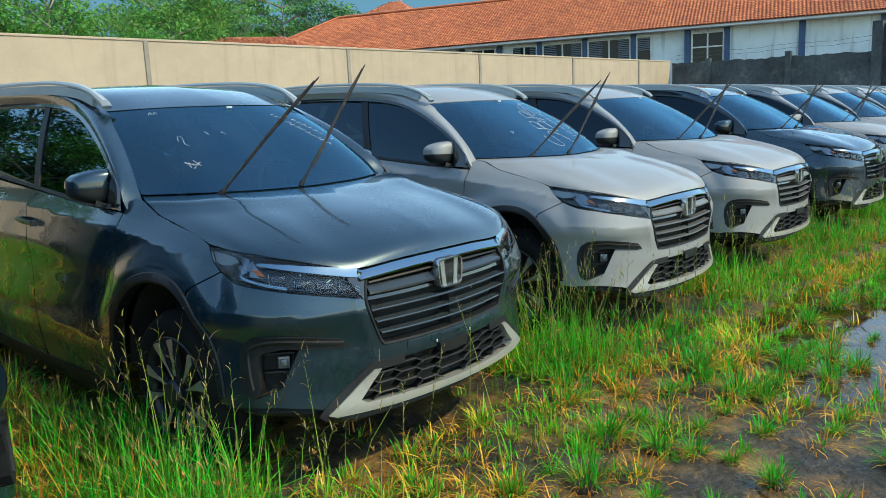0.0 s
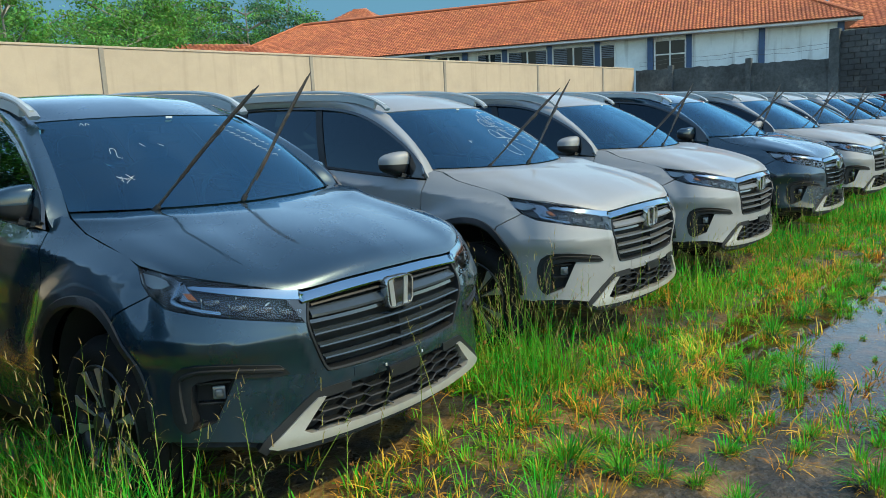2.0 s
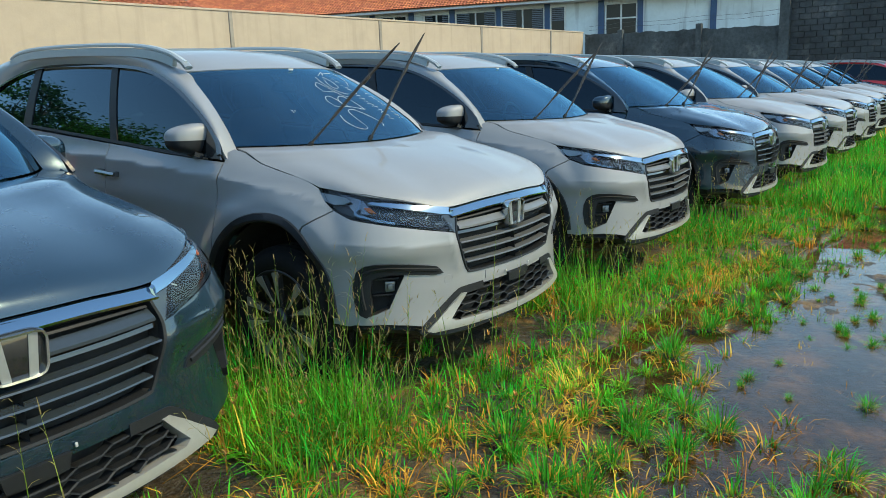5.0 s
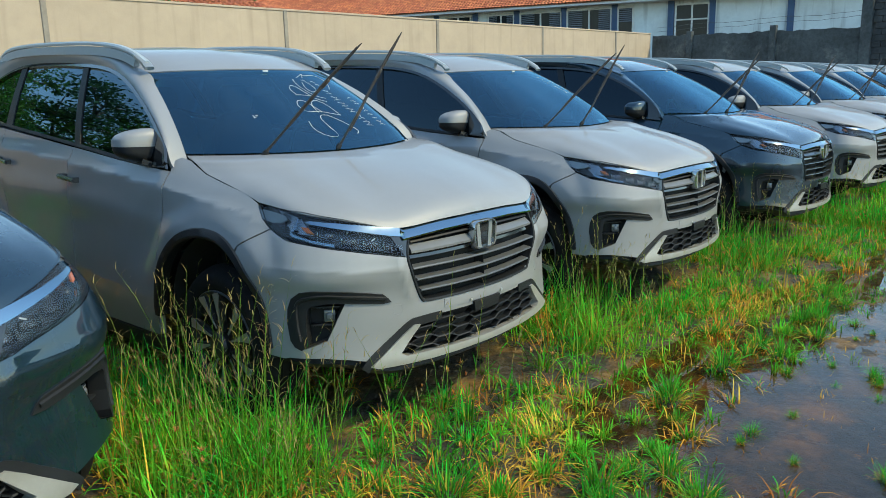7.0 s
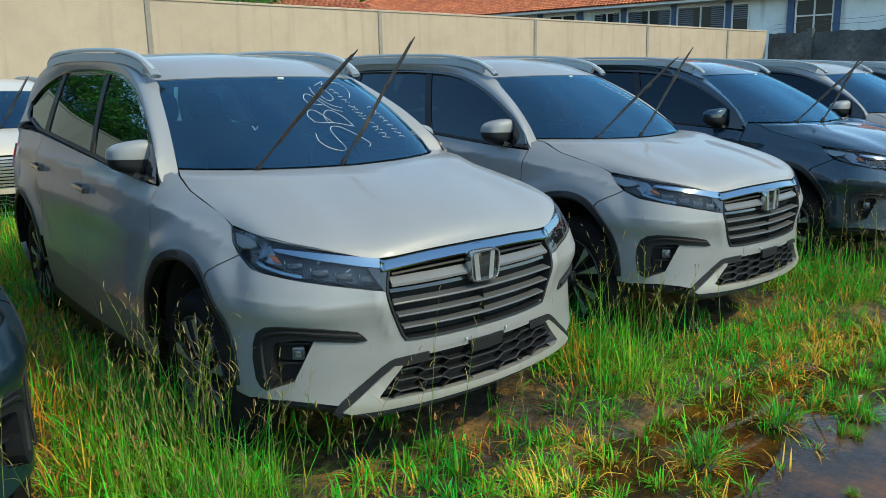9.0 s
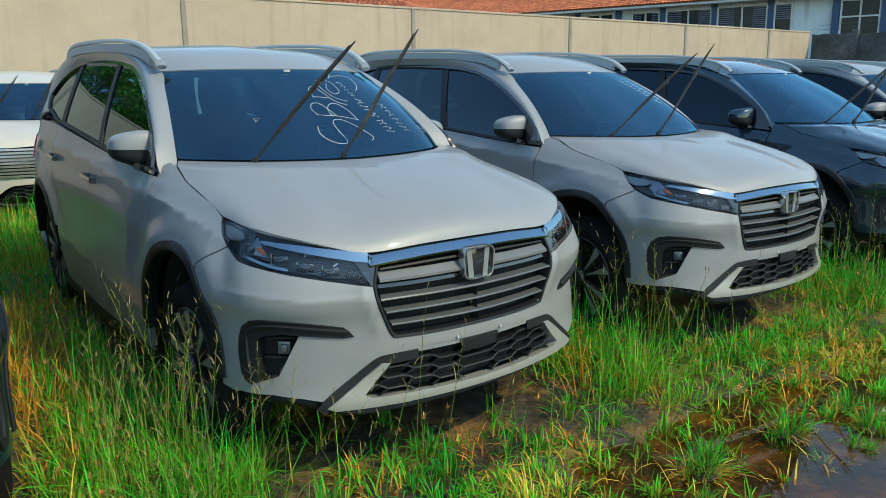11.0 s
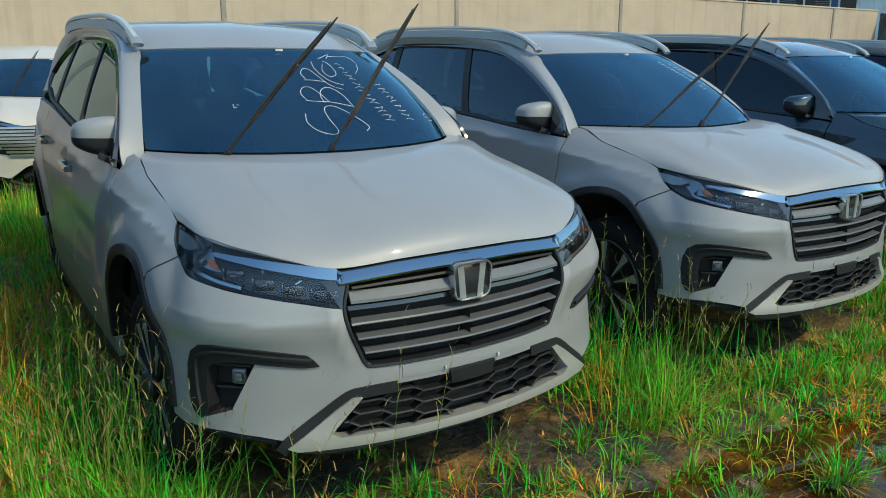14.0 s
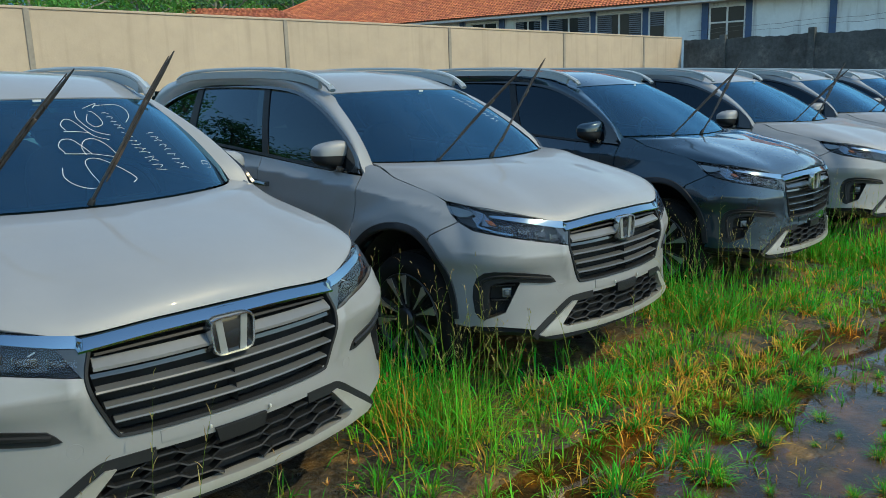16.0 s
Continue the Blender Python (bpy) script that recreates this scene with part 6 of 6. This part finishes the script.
def grown_mesh(v, q, t):
    """Blades as a mesh that knows how far along its blade each point lies."""
    me = fast_mesh(v, q, t)
    a = me.attributes.new("along", "FLOAT", "POINT")
    a.data.foreach_set("value", np.tile(np.array([0, 0, .4, .4, .75, .75, 1], np.float32), len(v) // 7))
    return me


def grass_object(name, made, mat, label):
    v, q, t = [], [], []
    n = 0
    for a, b, c in made:
        v.append(a)
        q.append(b + n)
        t.append(c + n)
        n += len(a)
    return tagged(part(name, grown_mesh(np.concatenate(v), np.concatenate(q), np.concatenate(t)), M[mat]), label, "grass", kind="stuff")


def grow():
    rr = np.random.RandomState(2)
    uni = rr.uniform
    near = sown(6400, -5.6, 5.5, -1.6, .75, rr, bank_density)
    # clumps: tufts are drawn together towards centres of their own
    step = np.where(near[:, 1:] < -.30, .23, .15)
    hub = np.round(near / step) * step + .05 * np.c_[wavy(near[:, 0] * 3, near[:, 1] * 3, 21), wavy(near[:, 0] * 3, near[:, 1] * 3, 22)]
    near = near + (hub - near) * uni(.55, 1.0, len(near))[:, None]
    luck = np.modf(np.abs(np.sin(np.round(hub[:, 0] * 9) * 12.99 + np.round(hub[:, 1] * 9) * 78.23)) * 437.5)[0]
    tall = smoothstep(-.5, .35, near[:, 1])
    lush = .55 + .75 * smoothstep(-.4, .5, wavy(near[:, 0] * 2.2, near[:, 1] * 2.2, 23))
    up, low = tall > .35, tall <= .35
    green = [tufts(near[up], 14, (.06 + .10 * tall * uni(.4, 1.8, len(near)) * lush)[up], .026, rr, .0032, .66)]
    green.append(tufts(near[low], 12, uni(.05, .14, len(near))[low], .014, rr, .0030, .62))
    gaps = sown(11500, -5.6, 9, .3, 6.0, rr, lambda x, y: np.where(under_car(x, y, .06), 0, .70) * smoothstep(7.5, 4.5, y))
    green.append(tufts(gaps, 9, .09 + .15 * uni(.3, 1.3, len(gaps)), .035, rr, .0036, .72))
    for cx, cy, _ in CARS[:8]:
        spot = np.c_[uni(cx - 1.20, cx - .80, 130), cy + uni(-.02, 1.25, 130)]
        green.append(tufts(spot, 14, uni(.14, .44, 130), .06, rr, .0023, .62))
    back = sown(1500, -4.5, 2.5, 4.55, 6.2, rr, lambda x, y: .8 + 0 * x)
    green.append(tufts(back, 14, .25 + .22 * uni(.3, 1.2, len(back)), .04, rr, .004))
    mid = sown(5200, 5.5, 13, -2.6, .9, rr, bank_density)
    green.append(tufts(mid, 14, .14 + .16 * uni(.4, 1.2, len(mid)), .05, rr, .005))
    far = sown(2600, 13, 26, -6.5, 2.0, rr, lambda x, y: np.where(under_car(x, y), .1, .7) * np.ones_like(x))
    green.append(tufts(far, 10, .16 + .18 * uni(.4, 1.2, len(far)), .09, rr, .010))
    shoots = sown(1500, -3.8, 7, -2.6, -.3, rr, lambda x, y: .5 * smoothstep(-.3, .5, wavy(x * 2, y * 2, 12)))
    green.append(tufts(shoots, 7, .05 + .05 * uni(.4, 1.2, len(shoots)), .02, rr))
    grass_object("grass", green, "grass", "dense bright green grass on the muddy bank")
    dryness = smoothstep(-.2, .4, wavy(near[:, 0] * 1.1, near[:, 1] * 1.1, 24))
    pick = near[luck < .22 - .08 * smoothstep(.2, 1.0, near[:, 0]) + .48 * dryness * (1 - .5 * smoothstep(.0, .8, near[:, 0])) + .24 * smoothstep(.3, -1.0, near[:, 0])]
    brown = [tufts(pick, 12, .05 + .08 * uni(.4, 1.4, len(pick)), .034, rr, .0030, .95)]
    pick = gaps[uni(0, 1, len(gaps)) < .22 + .6 * smoothstep(-.1, .4, wavy(gaps[:, 0] * 1.3, gaps[:, 1] * 1.3, 29))]
    brown.append(tufts(pick, 9, .08 + .13 * uni(.3, 1.2, len(pick)), .05, rr, .0026, .85))
    pick = mid[uni(0, 1, len(mid)) < .4]
    brown.append(tufts(pick, 6, .10 + .12 * uni(.4, 1.2, len(pick)), .06, rr, .0045))
    pick = back[uni(0, 1, len(back)) < .7]
    brown.append(tufts(pick, 7, .25 + .2 * uni(.3, 1.2, len(pick)), .05, rr, .0035))
    pick = far[uni(0, 1, len(far)) < .6]
    brown.append(tufts(pick, 5, .14 + .16 * uni(.4, 1.2, len(pick)), .09, rr, .009))
    litter = sown(700, -4, 6, -1.6, .2, rr, bank_density)
    brown.append(tufts(litter, 7, .07 + .08 * uni(.4, 1.2, len(litter)), .05, rr, .0022, 1.0))
    straw = sown(1900, -4.4, 6, -2.4, -.1, rr, lambda x, y: .25 + .75 * smoothstep(-.1, .4, wavy(x * 2.1, y * 2.1, 33)))
    brown.append(tufts(straw, 7, uni(.02, .06, len(straw)), .03, rr, .0020, .95))
    dry_rr = np.random.RandomState(77)
    for cx, cy, _ in CARS[:5]:
        spot = np.c_[dry_rr.uniform(cx - 1.42, cx - 1.0, 40), cy + dry_rr.uniform(.0, 1.5, 40)]
        brown.append(tufts(spot, 9, dry_rr.uniform(.16, .38, 40), .06, dry_rr, .0026, .8))
        spot = np.c_[dry_rr.normal(cx - 1.30, .10, 70), cy + dry_rr.uniform(1.3, 3.2, 70)]
        brown.append(tufts(spot, 14, dry_rr.uniform(.14, .36, 70), .06, dry_rr, .0024, .8))
    grass_object("dry_grass", brown, "grass_dry", "dry straw-coloured grass among the green")
    # short sedge with brown clustered heads all over the bank
    xy = np.concatenate([near[uni(0, 1, len(near)) < .32 * tall], gaps[uni(0, 1, len(gaps)) < .25], mid[uni(0, 1, len(mid)) < .3]])
    n = len(xy)
    root = np.c_[xy + rr.normal(0, .03, (n, 2)), ground_z(xy[:, 0], xy[:, 1])]
    sedge = blades(root, uni(.10, .28, n), np.abs(rr.normal(.45, .3, n)), uni(0, 6.3, n), np.full(n, .0015), .4)
    tip = np.repeat(sedge[0].reshape(n, 7, 3)[:, 6], 9, 0)
    clusters = blades(tip, uni(.010, .030, n * 9), uni(.2, 2.2, n * 9), uni(0, 6.3, n * 9), np.full(n * 9, .0036), .1)
    grass_object("seed_head", [clusters], "seed", "brown clustered seed heads in the grass")
    # tall stiff stalks with short branches along their upper part, thickest beside the wheels
    xy = []
    for k, (cx, cy, _) in enumerate(CARS[:7]):
        many = 110 if k == 2 else 55
        xy.append(np.c_[rr.normal(cx - 1.04, .13, many), cy + rr.normal(.30, .30, many)])
        xy.append(np.c_[uni(cx - .9, cx + .9, 14), cy - uni(.0, .3, 14)])
    xy.append(near[uni(0, 1, len(near)) < .05 * tall])
    xy = np.concatenate(xy)
    n = len(xy)
    root = np.c_[xy, ground_z(xy[:, 0], xy[:, 1])]
    high, lean, az = uni(.32, .80, n), np.abs(rr.normal(.36, .26, n)), uni(0, 6.3, n)
    stalk = blades(root, high, lean, az, np.full(n, .0019), .35)
    k = 9
    up = np.tile(np.linspace(.64, 1.0, k), n) * uni(.95, 1.0, n * k)
    turn, lie, size = np.repeat(az, k), np.repeat(lean, k), np.repeat(high, k)
    lie = lie * (.4 + .35 * up * 1.6)
    joint = np.repeat(root, k, 0) + np.c_[np.cos(turn) * np.sin(lie), np.sin(turn) * np.sin(lie), np.cos(lie)] * (size * up)[:, None]
    side = turn + np.tile([1.3, -1.3, 1.8, -1.8, 1.1, -1.1, 1.5, -1.5, 0], n) + rr.normal(0, .5, n * k)
    hz = blades(joint, uni(.020, .065, n * k) * (1.25 - .5 * up), uni(.35, 1.25, n * k), side, np.full(n * k, .0016), .4)
    grass_object("seed_stalk", [stalk, sedge], "stalk", "tall thin grass stalks")
    grass_object("seed_spike", [hz], "spike", "pale finger-like seed spikes on tall stalks")


grow()


def tuft_thing(seed):
    """One tussock standing in the water, with its own small root mound."""
    rr = np.random.RandomState(seed)
    n = 110
    tuft = thing("grass_tuft", "tussock of green grass standing in the puddle", "grass", "tussocks in the puddle")
    off = rr.normal(0, .028, (n, 2))
    az = np.arctan2(off[:, 1], off[:, 0]) + rr.normal(0, .5, n)
    g = blades(np.c_[off, 0 * az], rr.uniform(.07, .19, n), np.abs(rr.normal(.62, .35, n)), az, rr.uniform(.0020, .0036, n))
    part("leaves", grown_mesh(*g), M["grass"], tuft)
    m = 48
    off = rr.normal(0, .034, (m, 2))
    az = np.arctan2(off[:, 1], off[:, 0])
    g = blades(np.c_[off, 0 * az], rr.uniform(.05, .12, m), rr.uniform(.7, 1.3, m), az, rr.uniform(.0018, .003, m))
    part("dead_leaves", fast_mesh(*g), M["grass_dry"], tuft)
    mound = superball(.07, .06, .028, 2.0, 14, 6)
    mound = [(x * (1 + .25 * math.sin(3 * x * 60)), y, z * (1 + .3 * math.sin(x * 90 + y * 70))) for x, y, z in mound[0]], mound[1]
    part("root_mound", from_lists(*mound), M["mud"], tuft)
    return tuft


kinds = [tuft_thing(s) for s in (41, 42, 43, 44, 45)]
rng = random.Random(9)
spots = []
while len(spots) < 260:
    x, y = rng.uniform(-3.6, 7.5), rng.uniform(-2.4, -.35)
    if all((x - a) ** 2 + (y - b) ** 2 > .012 for a, b in spots):
        spots.append((x, y))
for i, (x, y) in enumerate(spots):
    m = Matrix.Translation((x, y, max(float(ground_z(np.array(x), np.array(y))), WATER - .015))) @ Matrix.Rotation(rng.uniform(0, 6.28), 4, "Z")
    o = kinds[i] if i < 5 else copy_thing(kinds[i % 5], m)
    s = rng.uniform(.35, 1.1) * (1 - .55 * float(smoothstep(-.3, .9, x)) * float(smoothstep(-.5, -.9, y)))
    o.matrix_basis = m @ Matrix.Diagonal((s, s, s * rng.uniform(.8, 1.2), 1))
